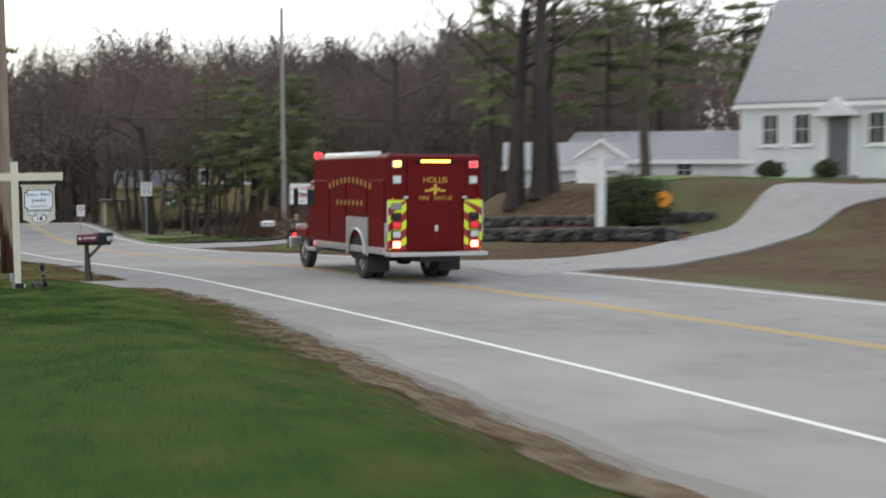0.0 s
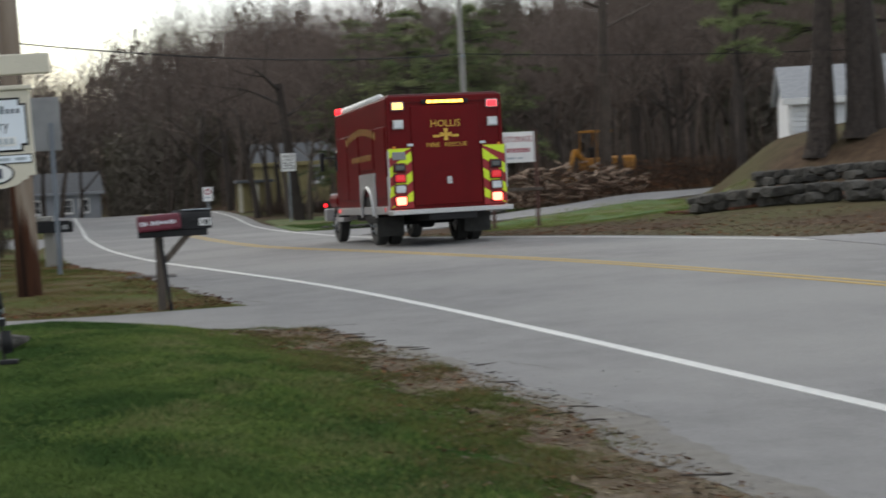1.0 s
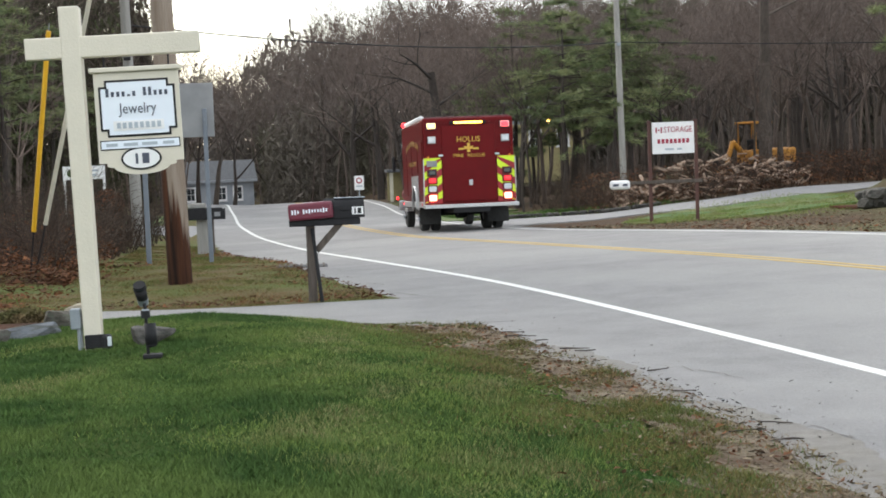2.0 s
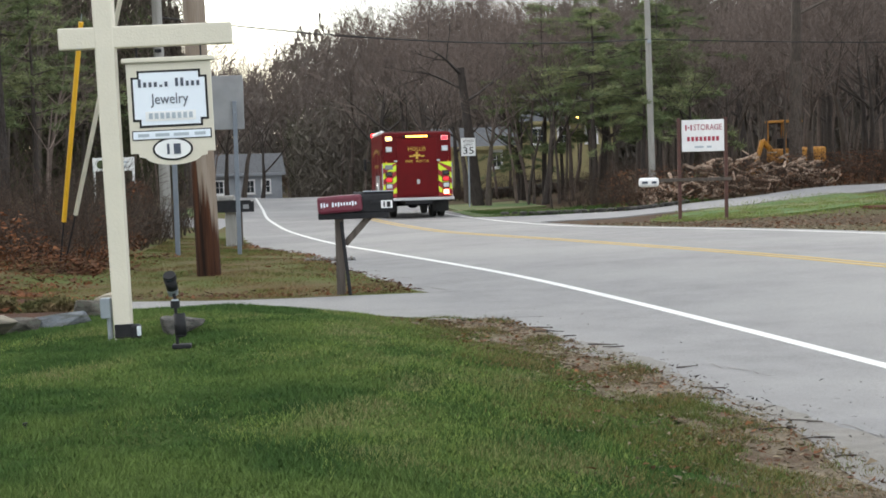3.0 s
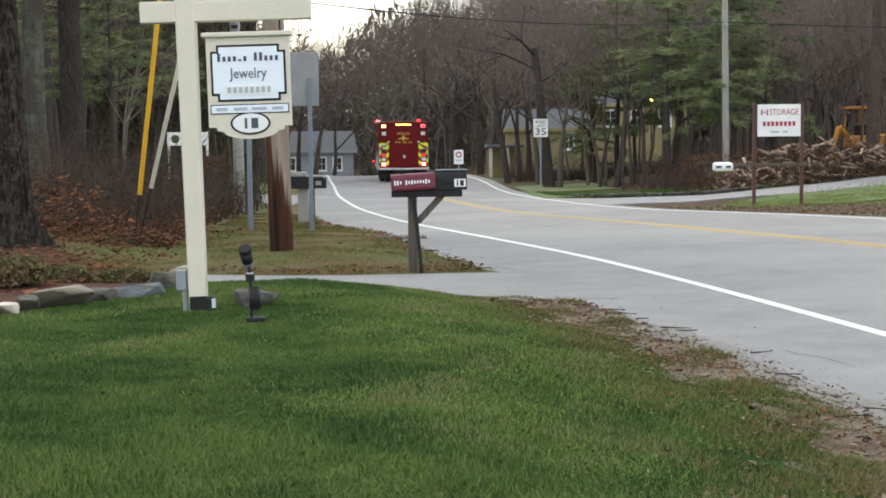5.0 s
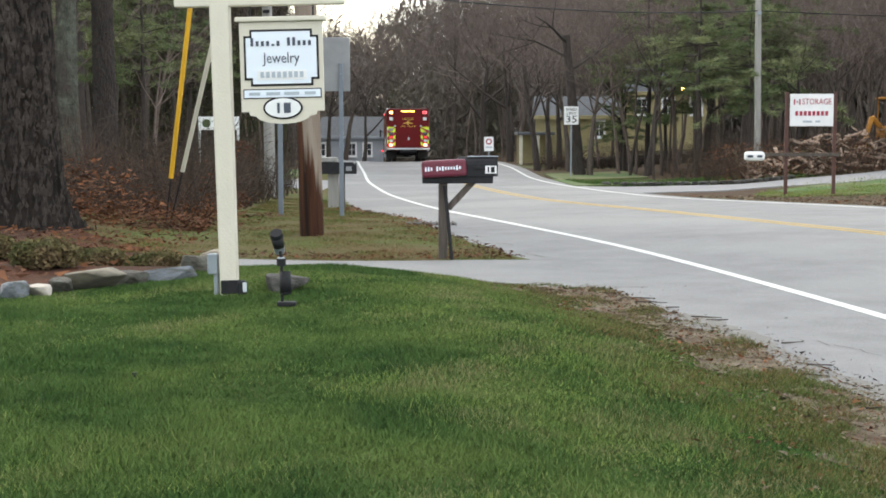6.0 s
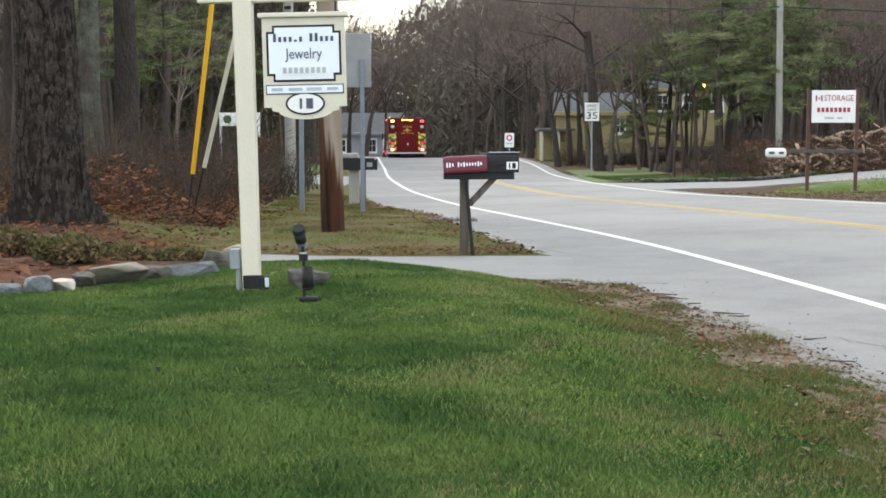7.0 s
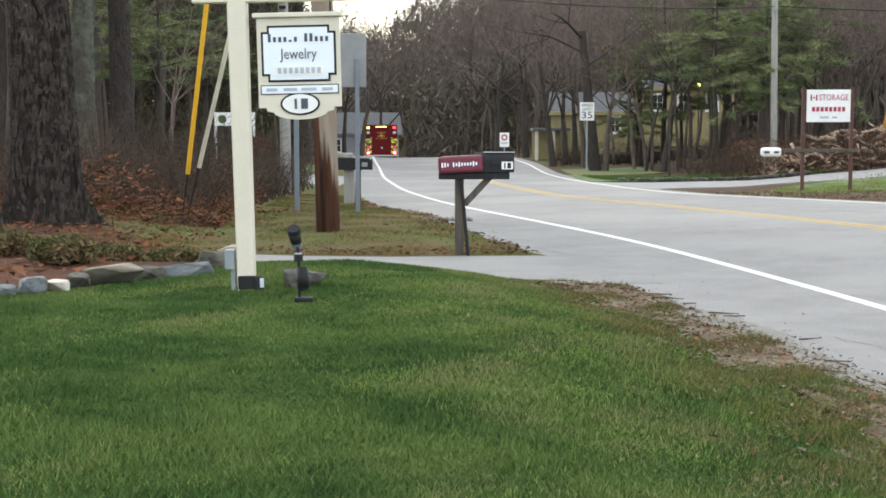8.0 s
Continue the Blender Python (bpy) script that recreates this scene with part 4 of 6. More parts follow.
def build_poles():
    p = pole("utility_pole", -1.5, 20.05, 10.5, 0.165, -1.1, M_POLE, "brown wooden utility pole with dark creosote stains at its foot")
    part("cross_arm", bx(0, -0.15, 9.4, 2.4, 0.1, 0.12, 0.01), M_POSTWOOD, p)
    p = pole("utility_pole", -3.72, 36.0, 10, 0.14, -0.4, M_GREYPOLE, "slim grey weathered utility pole")
    for k in range(4):
        part("bracket", bx(0.0, -0.16, 4.3 + 0.25 * k, 0.16, 0.08, 0.08, 0.01), M_BLACK, p)
    p = pole("utility_pole", 12.1, 53.0, 11.5, 0.125, -0.6, M_GREYPOLE, "grey utility pole beside the storage sign")
    part("clamp", bx(0, -0.15, 6.1, 0.14, 0.08, 0.12, 0.01), M_STEEL, p)
    # guy wires in plastic guards
    for (a, b, r, m, lab) in (((-3.82, 21.9, 0.0), (-3.18, 20.85, 3.6), 0.034, M_YELLOWTUBE, "guy wire in a yellow plastic guard"), ((-3.76, 21.9, 0.0), (-2.52, 20.55, 4.1), 0.034, M_PALETUBE, "guy wire in a pale plastic guard")):
        a = (a[0], a[1], lz(a[0], a[1]) - 0.05)
        g = bmesh.new()
        rod(g, a, b, 0.006, seg=6)
        d = Vector(b) - Vector(a)
        ob = part("guy_wire", g, M_STEEL)
        tagged(ob, lab, "guy wire")
        g = bmesh.new()
        rod(g, Vector(a) + d * 0.20, Vector(a) + d * 0.97, r, seg=10)
        part("guard", g, m, ob, lab.split("in a ")[1])
        g = bmesh.new()
        rod(g, a, Vector(a) + d * 0.22, 0.012, seg=6)
        part("anchor_rod", g, M_BLACK, ob)


def build_cable():
    def span(a, b, sag, r=0.018, n=30):
        a, b = Vector(a), Vector(b)
        return [(a.lerp(b, i / n) - Vector((0, 0, sag * 4 * (i / n) * (1 - i / n))), r) for i in range(n + 1)]
    for k, (a, b, sag) in enumerate((((-3.7, 36.0, 5.0), (12.05, 53.0, 5.5), 0.35), ((12.05, 53.0, 5.5), (44, 51.0, 5.7), 0.5))):
        v, f = tubes([(span(a, b, sag), 6)])
        tagged(raw("overhead_cable", v, f, M_BLACK, smooth=True), "thin black overhead cable between poles", "cable")


def build_road_sign_back():
    x, y = -1.42, 26.0
    z = lz(x, y) - 0.05
    s = empty("road_sign", pose(x, y, z), "bare grey back of a road sign on two posts", "sign")
    part("plate", bx(-0.48, -0.02, 2.72, 1.28, 0.02, 0.94, 0.008), M_SIGNBACK, s, "grey metal sign back")
    part("post", bx(0, -0.06, 1.36, 0.075, 0.05, 2.76, 0.008), M_BLUEPOST, s, "blue-grey post")
    part("post", bx(-1.08, 0.02, 1.36, 0.085, 0.06, 2.76, 0.008), M_BLUEPOST, s, "blue-grey post")
    part("bolt", rod(bmesh.new(), (0, -0.1, 2.55), (0, -0.06, 2.55), 0.012, seg=6), M_STEEL, s)
    return s


def build_speed_sign():
    x, y = 6.08, 60.2
    z = lz(x, y) - 0.1
    s = empty("speed_sign", pose(x, y, z, 0, 0, 4), "white speed limit sign on a steel post", "sign")
    top = 2.16 - z
    part("post", bx(0, 0.03, top / 2, 0.06, 0.04, top, 0.006), M_STEEL, s, "steel post")
    pl = part("plate", bx(0, 0, top - 0.36, 0.60, 0.012, 0.74, 0.006), M_WHITE, s, "white sign plate")
    letters("speed_lettering", "SPEED", 0.15, M_BLACK, pl, Matrix.Translation((0, -0.01, top - 0.12)), width=0.46)
    letters("limit_lettering", "LIMIT", 0.15, M_BLACK, pl, Matrix.Translation((0, -0.01, top - 0.28)), width=0.38)
    letters("figure_lettering", "35", 0.40, M_BLACK, pl, Matrix.Translation((0, -0.01, top - 0.52)), width=0.44)
    return s


def build_small_sign():
    x, y = 2.8, 62.2
    z = lz(x, y) - 0.05
    s = empty("notice_sign", pose(x, y, z), "small white notice with a red disc on a post", "sign")
    top = 0.92 - z
    part("post", bx(0, 0.03, top / 2, 0.05, 0.04, top, 0.006), M_STEEL, s)
    pl = part("plate", bx(0, 0, top - 0.30, 0.40, 0.012, 0.6, 0.006), M_WHITE, s, "white plate")
    part("red_disc", rod(bmesh.new(), (0, -0.012, top - 0.2), (0, -0.006, top - 0.2), 0.13, seg=24), M_INK_RED, pl, "red disc")
    part("disc_middle", rod(bmesh.new(), (0, -0.016, top - 0.2), (0, -0.011, top - 0.2), 0.075, seg=24), M_WHITE, pl)
    part("word_bar", bx(0, -0.008, top - 0.44, 0.26, 0.004, 0.06), M_INK_PALE, pl)
    return s


def build_storage_sign():
    x, y = 9.55, 36.1
    z = lz(x, y) - 0.1
    s = empty("storage_sign", pose(x, y, z, 0, 0, -6), "white storage sign with red lettering on two brown posts", "sign")
    t = 2.2 - z
    for dx in (-0.59, 0.57):
        part("post", bx(dx, 0.03, (t + 0.06) / 2, 0.085, 0.085, t + 0.06, 0.008), mat_brown_post, s, "red-brown wooden post")
    pl = part("board", bx(0, -0.03, t - 0.39, 1.05, 0.025, 0.79, 0.008), M_WHITE, s, "white board")
    for a in (-0.42, -0.355, -0.29):
        part("name_bar", bx(a, -0.046, t - 0.19, 0.035, 0.006, 0.14 if a != -0.355 else 0.04), M_INK_RED, pl)
    letters("storage_lettering", "STORAGE", 0.21, M_INK_RED, pl, Matrix.Translation((0.12, -0.046, t - 0.19)), width=0.70, thick=0.004)
    for k in range(8):
        part("number_bar", bx(-0.36 + 0.103 * k, -0.046, t - 0.47, 0.07, 0.006, 0.11), M_INK_RED, pl)
    part("word_bar", bx(-0.10, -0.046, t - 0.67, 0.22, 0.006, 0.05), M_INK_PALE, pl)
    part("word_bar", bx(0.15, -0.046, t - 0.67, 0.12, 0.006, 0.05), M_INK_PALE, pl)
    part("rail", bx(-0.25, -0.04, 0.72 - z, 1.9, 0.06, 0.085, 0.008), M_POSTWOOD, s, "weathered rail")
    mb = part("mailbox", bx(-1.37, -0.08, 0.68 - z, 0.50, 0.2, 0.23, 0.07), M_WHITE, s, "white mailbox at the end of the rail")
    for a, w in ((-1.48, 0.14), (-1.25, 0.12)):
        part("number_bar", bx(a, -0.184, 0.68 - z, w, 0.006, 0.06), M_INK, mb)
    return s


def build_far_sign():
    x, y = -8.3, 60.2
    z = lz(x, y) - 0.05
    s = empty("notice_board", pose(x, y, z), "white two-post notice board on a far lawn", "sign")
    t = 1.78 - z
    for dx in (-0.78, 0.78):
        part("post", bx(dx, 0.03, t / 2, 0.09, 0.09, t, 0.008), M_WHITE, s)
    pl = part("board", bx(0, -0.02, t - 0.28, 1.66, 0.03, 0.54, 0.008), M_WHITE, s, "white board")
    part("emblem", rod(bmesh.new(), (-0.5, -0.05, t - 0.28), (-0.5, -0.036, t - 0.28), 0.17, seg=16), M_SHRUB, pl, "dark green emblem")
    for k in range(2):
        part("word_bar", bx(0.2, -0.038, t - 0.2 - 0.17 * k, 0.7 - 0.1 * k, 0.006, 0.08), M_INK_PALE, pl)
    return s


mat_brown_post = mat("brown_post", (0.10, 0.045, 0.035), (0.07, 0.035, 0.03), 6.0, 0.85, 0.3, 30.0)
build_shop_sign()
build_spotlight()
build_mailbox()
build_second_mailbox()
build_poles()
build_cable()
build_road_sign_back()
build_speed_sign()
build_small_sign()
build_storage_sign()
build_far_sign()

g = empty("catch_basin", pose(0.14, 23.0, lz(0.14, 23.0)), "rusty iron catch basin grate at the road's edge", "drain")
part("frame", plate([(-0.4, -0.3), (0.4, -0.3), (0.4, 0.3), (-0.4, 0.3)], -0.02, 0.012), M_BLACK, g).rotation_euler = (radians(90), 0, 0)
for k in range(9):
    part("bar", bx(-0.34 + 0.085 * k, 0, 0.026, 0.03, 0.54, 0.02, 0.004), M_POSTWOOD, g)


# ---------------------------------------------------------------- houses
def gable_house(name, m, w, d, h, rise, wall_mat, roof_mat, label, windows, door=None, over=0.3, clap=0.0, base=0.8):
    """A house w wide (x), d deep (y, front at 0), ridge along x."""
    s = empty(name, m, label, "house")
    out = [(0, -base), (d, -base), (d, h), (d / 2, h + rise), (0, h)]
    bm = bmesh.new()
    a = [bm.verts.new((-w / 2, y, z)) for y, z in out]
    b = [bm.verts.new((w / 2, y, z)) for y, z in out]
    for i in range(5):
        bm.faces.new((a[i], a[(i + 1) % 5], b[(i + 1) % 5], b[i]))
    bm.faces.new(a)
    bm.faces.new(b[::-1])
    bmesh.ops.recalc_face_normals(bm, faces=bm.faces)
    part("wall", bm, wall_mat, s)
    if clap:
        n = int(h / clap)
        for i in range(n):
            cb = bmesh.new()
            box(cb, 0, -0.012, clap * (i + 0.5), w, 0.03, clap * 0.93, 0.0, Matrix.Rotation(radians(-5), 4, "X"))
            part("clapboard", cb, wall_mat, s)
    for sgn in (0, 1):
        ang = math.atan2(rise, d / 2)
        ln = math.hypot(rise, d / 2) + over
        rb = bmesh.new()
        y0 = -over * math.cos(ang) if sgn == 0 else d + over * math.cos(ang)
        z0 = h - over * math.sin(ang)
        pts = [(y0, z0), (d / 2, h + rise), (d / 2, h + rise + 0.14), (y0, z0 + 0.14)]
        va = [rb.verts.new((-w / 2 - over, y, z + 0.01)) for y, z in pts]
        vb = [rb.verts.new((w / 2 + over, y, z + 0.01)) for y, z in pts]
        for i in range(4):
            rb.faces.new((va[i], va[(i + 1) % 4], vb[(i + 1) % 4], vb[i]))
        rb.faces.new(va)
        rb.faces.new(vb[::-1])
        bmesh.ops.recalc_face_normals(rb, faces=rb.faces)
        part("roof", rb, roof_mat, s)
    part("fascia", bx(0, -over - 0.02, h - over * rise / (d / 2) + 0.06, w + 2 * over, 0.04, 0.2, 0.006), M_WHITE if wall_mat is M_CLAP else wall_mat, s)
    for sx in (-1, 1):
        part("corner_board", bx(sx * (w / 2 - 0.06), -0.035, h / 2, 0.14, 0.05, h, 0.006), M_WHITE if wall_mat is M_CLAP else wall_mat, s)
    for (x, z, ww, hh) in windows:
        wd = part("window", bx(x, -0.035, z, ww + 0.22, 0.08, hh + 0.22, 0.008), M_WHITE, s, "white-framed window")
        for k in (-1, 1):
            part("pane", bx(x, -0.078, z + k * hh / 4, ww, 0.01, hh / 2 - 0.03, 0.0), M_GLASS, wd, "dark pane")
        part("muntin", bx(x, -0.086, z, 0.03, 0.012, hh, 0.0), M_WHITE, wd)
        part("sill", bx(x, -0.09, z - hh / 2 - 0.12, ww + 0.3, 0.1, 0.05, 0.005), M_WHITE, wd)
    if door:
        x, ww, hh = door
        dr = part("door", bx(x, -0.045, hh / 2 + 0.1, ww, 0.06, hh, 0.008), mat_door, s, "dark front door")
        part("door_handle", rod(bmesh.new(), (x + ww * 0.35, -0.12, 1.1), (x + ww * 0.35, -0.07, 1.1), 0.03, seg=8), M_STEEL, dr)
        for k in (-1, 1):
            part("pilaster", bx(x + k * (ww / 2 + 0.16), -0.10, hh / 2 + 0.1, 0.18, 0.16, hh, 0.01), M_WHITE, s)
        part("step", bx(x, -0.5, -0.05, 1.9, 0.9, 0.22, 0.02), M_STONE, s)
        part("step", bx(x, -0.85, -0.22, 2.3, 0.8, 0.2, 0.02), M_STONE, s)
        pd = plate([(x - 1.05, hh + 0.15), (x + 1.05, hh + 0.15), (x, hh + 0.95)], -0.75, 0.0)
        part("porch_gable", pd, M_CLAP, s, "small white porch gable")
    return s


mat_door = mat("door_paint", (0.10, 0.10, 0.11), (0.13, 0.13, 0.14), 4.0, 0.5)


# far side: white house with a low wing, shed, roofed sign, shrub
hx, hy = 35.2, 37.6
gable_house("white_house", pose(hx, hy, 2.5, 0, 0, -58), 12.5, 7.5, 3.6, 4.9, M_CLAP, M_ROOF, "white clapboard house with a steep grey roof", [(-4.7, 2.2, 0.75, 1.35), (-3.1, 2.2, 0.75, 1.35), (0.5, 2.2, 0.75, 1.35), (2.6, 2.2, 0.75, 1.35)], (-1.3, 1.0, 2.6), clap=0.16)
gable_house("low_wing", pose(28.8, 45.6, 2.3, 0, 0, -40), 9.5, 6.0, 1.0, 1.35, M_CLAP, M_ROOF, "long low white outbuilding with a grey roof", [(1.4, 0.55, 0.7, 0.6)], base=1.2)
gable_house("white_shed", pose(22.2, 41.0, 1.75, 0, 0, -20), 5.0, 4.0, 1.15, 1.0, M_CLAP, M_ROOF, "small white clapboard shed with a pale roof", [], clap=0.16, over=0.2, base=1.0)
# far houses down the road
gable_house("yellow_house", pose(7.9, 75.5, 0.35, 0, 0, -7), 4.2, 5.0, 1.45, 0.95, M_YELLOWHOUSE, M_ROOF_DARK, "small yellow clapboard house with a dark grey roof", [(1.15, 0.85, 0.42, 0.75)], over=0.2)
gable_house("yellow_house", pose(15.2, 90, 0.6, 0, 0, -10), 5.6, 6.0, 2.8, 1.6, M_YELLOWHOUSE, M_ROOF_DARK, "two-storey yellow house half hidden by pines", [(-1.8, 1.9, 0.6, 0.9), (-0.2, 1.9, 0.6, 0.9), (1.5, 1.9, 0.6, 0.9)])
ob = part("porch_light", bx(13.2, 74.8, 3.2, 0.16, 0.16, 0.2, 0.05), M_PORCH)
tagged(ob, "small glowing amber lamp on a bracket", "lamp")
part("bracket", rod(bmesh.new(), (13.2, 74.8, lz(13.2, 74.8) - 0.1), (13.2, 74.8, 3.12), 0.03, seg=8), M_BLACK, ob)
gable_house("pale_house", pose(-6.0, 112, -1.5, 0, 0, 6), 6.0, 6.0, 2.0, 1.35, mat("pale_grey_siding", (0.30, 0.32, 0.35), (0.26, 0.28, 0.31), 3.0, 0.75), M_ROOF_DARK, "pale grey house behind the crest of the road", [(-1.7, 1.0, 0.55, 0.9), (0.6, 1.0, 0.55, 0.9), (1.8, 1.0, 0.55, 0.9)], base=3.0)
porch = empty("porch_shelter", pose(5.7, 74.6, lz(5.7, 74.6)), "open shelter with pale posts beside the yellow house", "shelter")
part("shelter_roof", bx(0, 0.5, 1.55, 1.9, 2.4, 0.14, 0.02), M_ROOF_DARK, porch)
part("back_wall", bx(0, 1.3, 0.74, 1.7, 0.1, 1.48, 0.01), M_YELLOWHOUSE, porch)
for dx in (-0.75, 0.1, 0.7):
    part("post", bx(dx, -0.5, 0.74, 0.17, 0.17, 1.5, 0.02), M_PALETUBE, porch, "pale post")


def build_roofed_sign():
    x, y = 17.9, 27.0
    z = lz(x, y) - 0.1
    s = empty("roofed_sign", pose(x, y, z, 0, 0, -28), "white post sign under a little gabled roof", "sign")
    part("post", bx(0, 0, 1.45, 0.28, 0.28, 2.9, 0.02), M_WHITE, s, "white post")
    part("board", bx(-0.42, 0, 2.25, 0.8, 0.12, 0.8, 0.015), M_WHITE, s, "white hanging board")
    for sg in (-1, 1):
        rb = bmesh.new()
        box(rb, sg * 0.42, 0, 3.0, 1.14, 0.7, 0.07, 0.01, Matrix.Rotation(radians(33 * sg), 4, "Y"))
        part("roof_slope", rb, M_WHITE, s, "white roof slope")
    part("gable", plate([(-0.82, 2.7), (0.82, 2.7), (0, 3.24)], -0.1, 0.1), M_WHITE, s)
    return s


build_roofed_sign()


# ---------------------------------------------------------------- stones
def stone_mesh(name, seed, material, flat=0.5):
    rs = random.Random(seed)
    bm = bmesh.new()
    bmesh.ops.create_icosphere(bm, subdivisions=2, radius=0.5)
    ph = [rs.uniform(0, 6) for _ in range(6)]
    for v in bm.verts:
        c = v.co
        k = 1 + 0.16 * math.sin(3.1 * c.x * 2 + ph[0]) * math.sin(2.7 * c.y * 2 + ph[1]) + 0.12 * math.sin(5 * c.z * 2 + ph[2] + c.x * 4)
        v.co = Vector((max(-0.42, min(0.42, c.x * k)), max(-0.4, min(0.4, c.y * k)), max(-0.36, min(0.36, c.z * k))))
    me = bpy.data.meshes.new(name)
    bm.to_mesh(me)
    bm.free()
    me.materials.append(material)
    return me


DARK_STONES = [stone_mesh("dark_stone", 20 + k, M_STONE_DARK) for k in range(6)]
rs = random.Random(5)


def stone(meshes, x, y, z, sx, sy, sz, yaw, parent=None, name="stone"):
    ob = new(name, meshes[rs.randrange(len(meshes))])
    ob.parent = parent
    ob.matrix_basis = Matrix.LocRotScale((x, y, z), Euler((rs.uniform(-0.1, 0.1), rs.uniform(-0.1, 0.1), yaw)), (sx, sy, sz))
    return ob


def slab_mesh(seed, material, points=15):
    """An angular broken stone about one unit across."""
    rnd = random.Random(seed)
    bm = bmesh.new()
    for k in range(points):
        a = 6.283 * k / points + rnd.uniform(-0.2, 0.2)
        z = rnd.choice((-0.5, 0.42, 0.5, 0.18))
        r = rnd.uniform(0.36, 0.52) * (0.86 if z > 0.3 else 1.0)
        bm.verts.new((r * math.cos(a), r * math.sin(a), z))
    hull = bmesh.ops.convex_hull(bm, input=bm.verts)
    bmesh.ops.delete(bm, geom=[g for g in hull["geom_interior"] if isinstance(g, bmesh.types.BMVert)], context="VERTS")
    bmesh.ops.bevel(bm, geom=list(bm.edges), offset=0.025, segments=1, affect="EDGES", profile=0.5)
    me = bpy.data.meshes.new("slab")
    bm.to_mesh(me)
    bm.free()
    me.materials.append(material)
    return me


SLATE = mat("blue_grey_slate", (0.12, 0.135, 0.155), (0.19, 0.205, 0.225), 7.0, 0.85, 0.7, 30.0, c3=(0.10, 0.105, 0.10), big=4.0, vary=0.2)
TAN = mat("tan_fieldstone", (0.28, 0.245, 0.185), (0.36, 0.325, 0.26), 6.0, 0.9, 0.7, 30.0, c3=(0.17, 0.155, 0.125), big=3.0, vary=0.2)
PALE = mat("pale_quartz_stone", (0.42, 0.37, 0.31), (0.52, 0.48, 0.43), 6.0, 0.85, 0.5, 30.0, vary=0.1)
UMBER = mat("brown_fieldstone", (0.045, 0.04, 0.034), (0.11, 0.098, 0.08), 5.0, 0.92, 0.8, 25.0, c3=(0.10, 0.105, 0.085), big=3.0, vary=0.2)
BORDER = ((-3.85, 10.62, 0.34, 0.28, 0.18, 0.2, SLATE, "grey"), (-3.42, 10.8, 0.18, 0.24, 0.15, 0.5, PALE, "small pale"), (-3.23, 10.88, 0.25, 0.24, 0.12, 0.1, SLATE, "flat blue-grey"), (-3.05, 10.98, 0.25, 0.24, 0.22, 0.9, SLATE, "blue-grey"), (-2.9, 11.1, 0.24, 0.22, 0.15, 0.3, PALE, "round pale"), (-2.76, 11.26, 0.22, 0.26, 0.2, 1.2, UMBER, "brown"), (-2.57, 11.45, 0.56, 0.36, 0.30, 0.25, TAN, "broad tan"), (-2.36, 11.85, 0.36, 0.3, 0.19, 0.8, UMBER, "dark"), (-2.1, 12.1, 0.58, 0.32, 0.17, 0.3, SLATE, "long blue-grey"), (-1.93, 12.75, 0.44, 0.32, 0.24, 0.2, UMBER, "brown"), (-1.92, 13.45, 0.36, 0.3, 0.36, -0.4, TAN, "pale flat"))
for i, (x, y, sx, sy, sz, yaw, m, c) in enumerate(BORDER):
    ob = new("border_stone", slab_mesh(60 + i, m))
    sz *= 0.62
    ob.matrix_basis = Matrix.LocRotScale((x, y, lz(x, y) + sz * 0.34), Euler((rs.uniform(-0.12, 0.12), rs.uniform(-0.12, 0.12), yaw)), (sx, sy, sz))
    tagged(ob, c + " fieldstone edging the mulch bed", "stone", "border stones")
ob = new("lawn_stone", slab_mesh(91, M_STONE_DARK, 18))
ob.matrix_basis = Matrix.LocRotScale((-1.02, 11.0, lz(-1.02, 11.0) + 0.045), Euler((0.05, 0.06, 0.2)), (0.40, 0.3, 0.15))
tagged(ob, "flat dark fieldstone lying in the lawn behind the spotlight", "stone")
ob = part("sprinkler_head", rod(bmesh.new(), (-1.43, 7.3, lz(-1.43, 7.3) - 0.02), (-1.43, 7.3, lz(-1.43, 7.3) + 0.022), 0.008, 0.012, 10), M_BLACK)
tagged(ob, "small black sprinkler head in the grass", "sprinkler")


def dry_wall(name, pts, courses, label, size=0.5):
    w = empty(name, pose(pts[0][0], pts[0][1], lz(*pts[0])), label, "stone wall")
    o = Vector((pts[0][0], pts[0][1], lz(*pts[0])))
    k = 0
    for (x0, y0), (x1, y1) in zip(pts, pts[1:]):
        ln = math.hypot(x1 - x0, y1 - y0)
        n = max(1, int(ln / (size * 0.8)))
        for i in range(n):
            t = (i + rs.uniform(0.3, 0.7)) / n
            x, y = x0 + (x1 - x0) * t, y0 + (y1 - y0) * t
            for c in range(courses):
                s = size * rs.uniform(0.8, 1.35)
                h = size * 0.55
                stone(DARK_STONES, x - o.x + rs.uniform(-0.1, 0.1), y - o.y + rs.uniform(-0.1, 0.1), lz(x, y) - o.z + h * (c * 0.72 + 0.3), s * 1.2, s, h * 1.35, math.atan2(y1 - y0, x1 - x0) + rs.uniform(-0.4, 0.4), w)
    return w


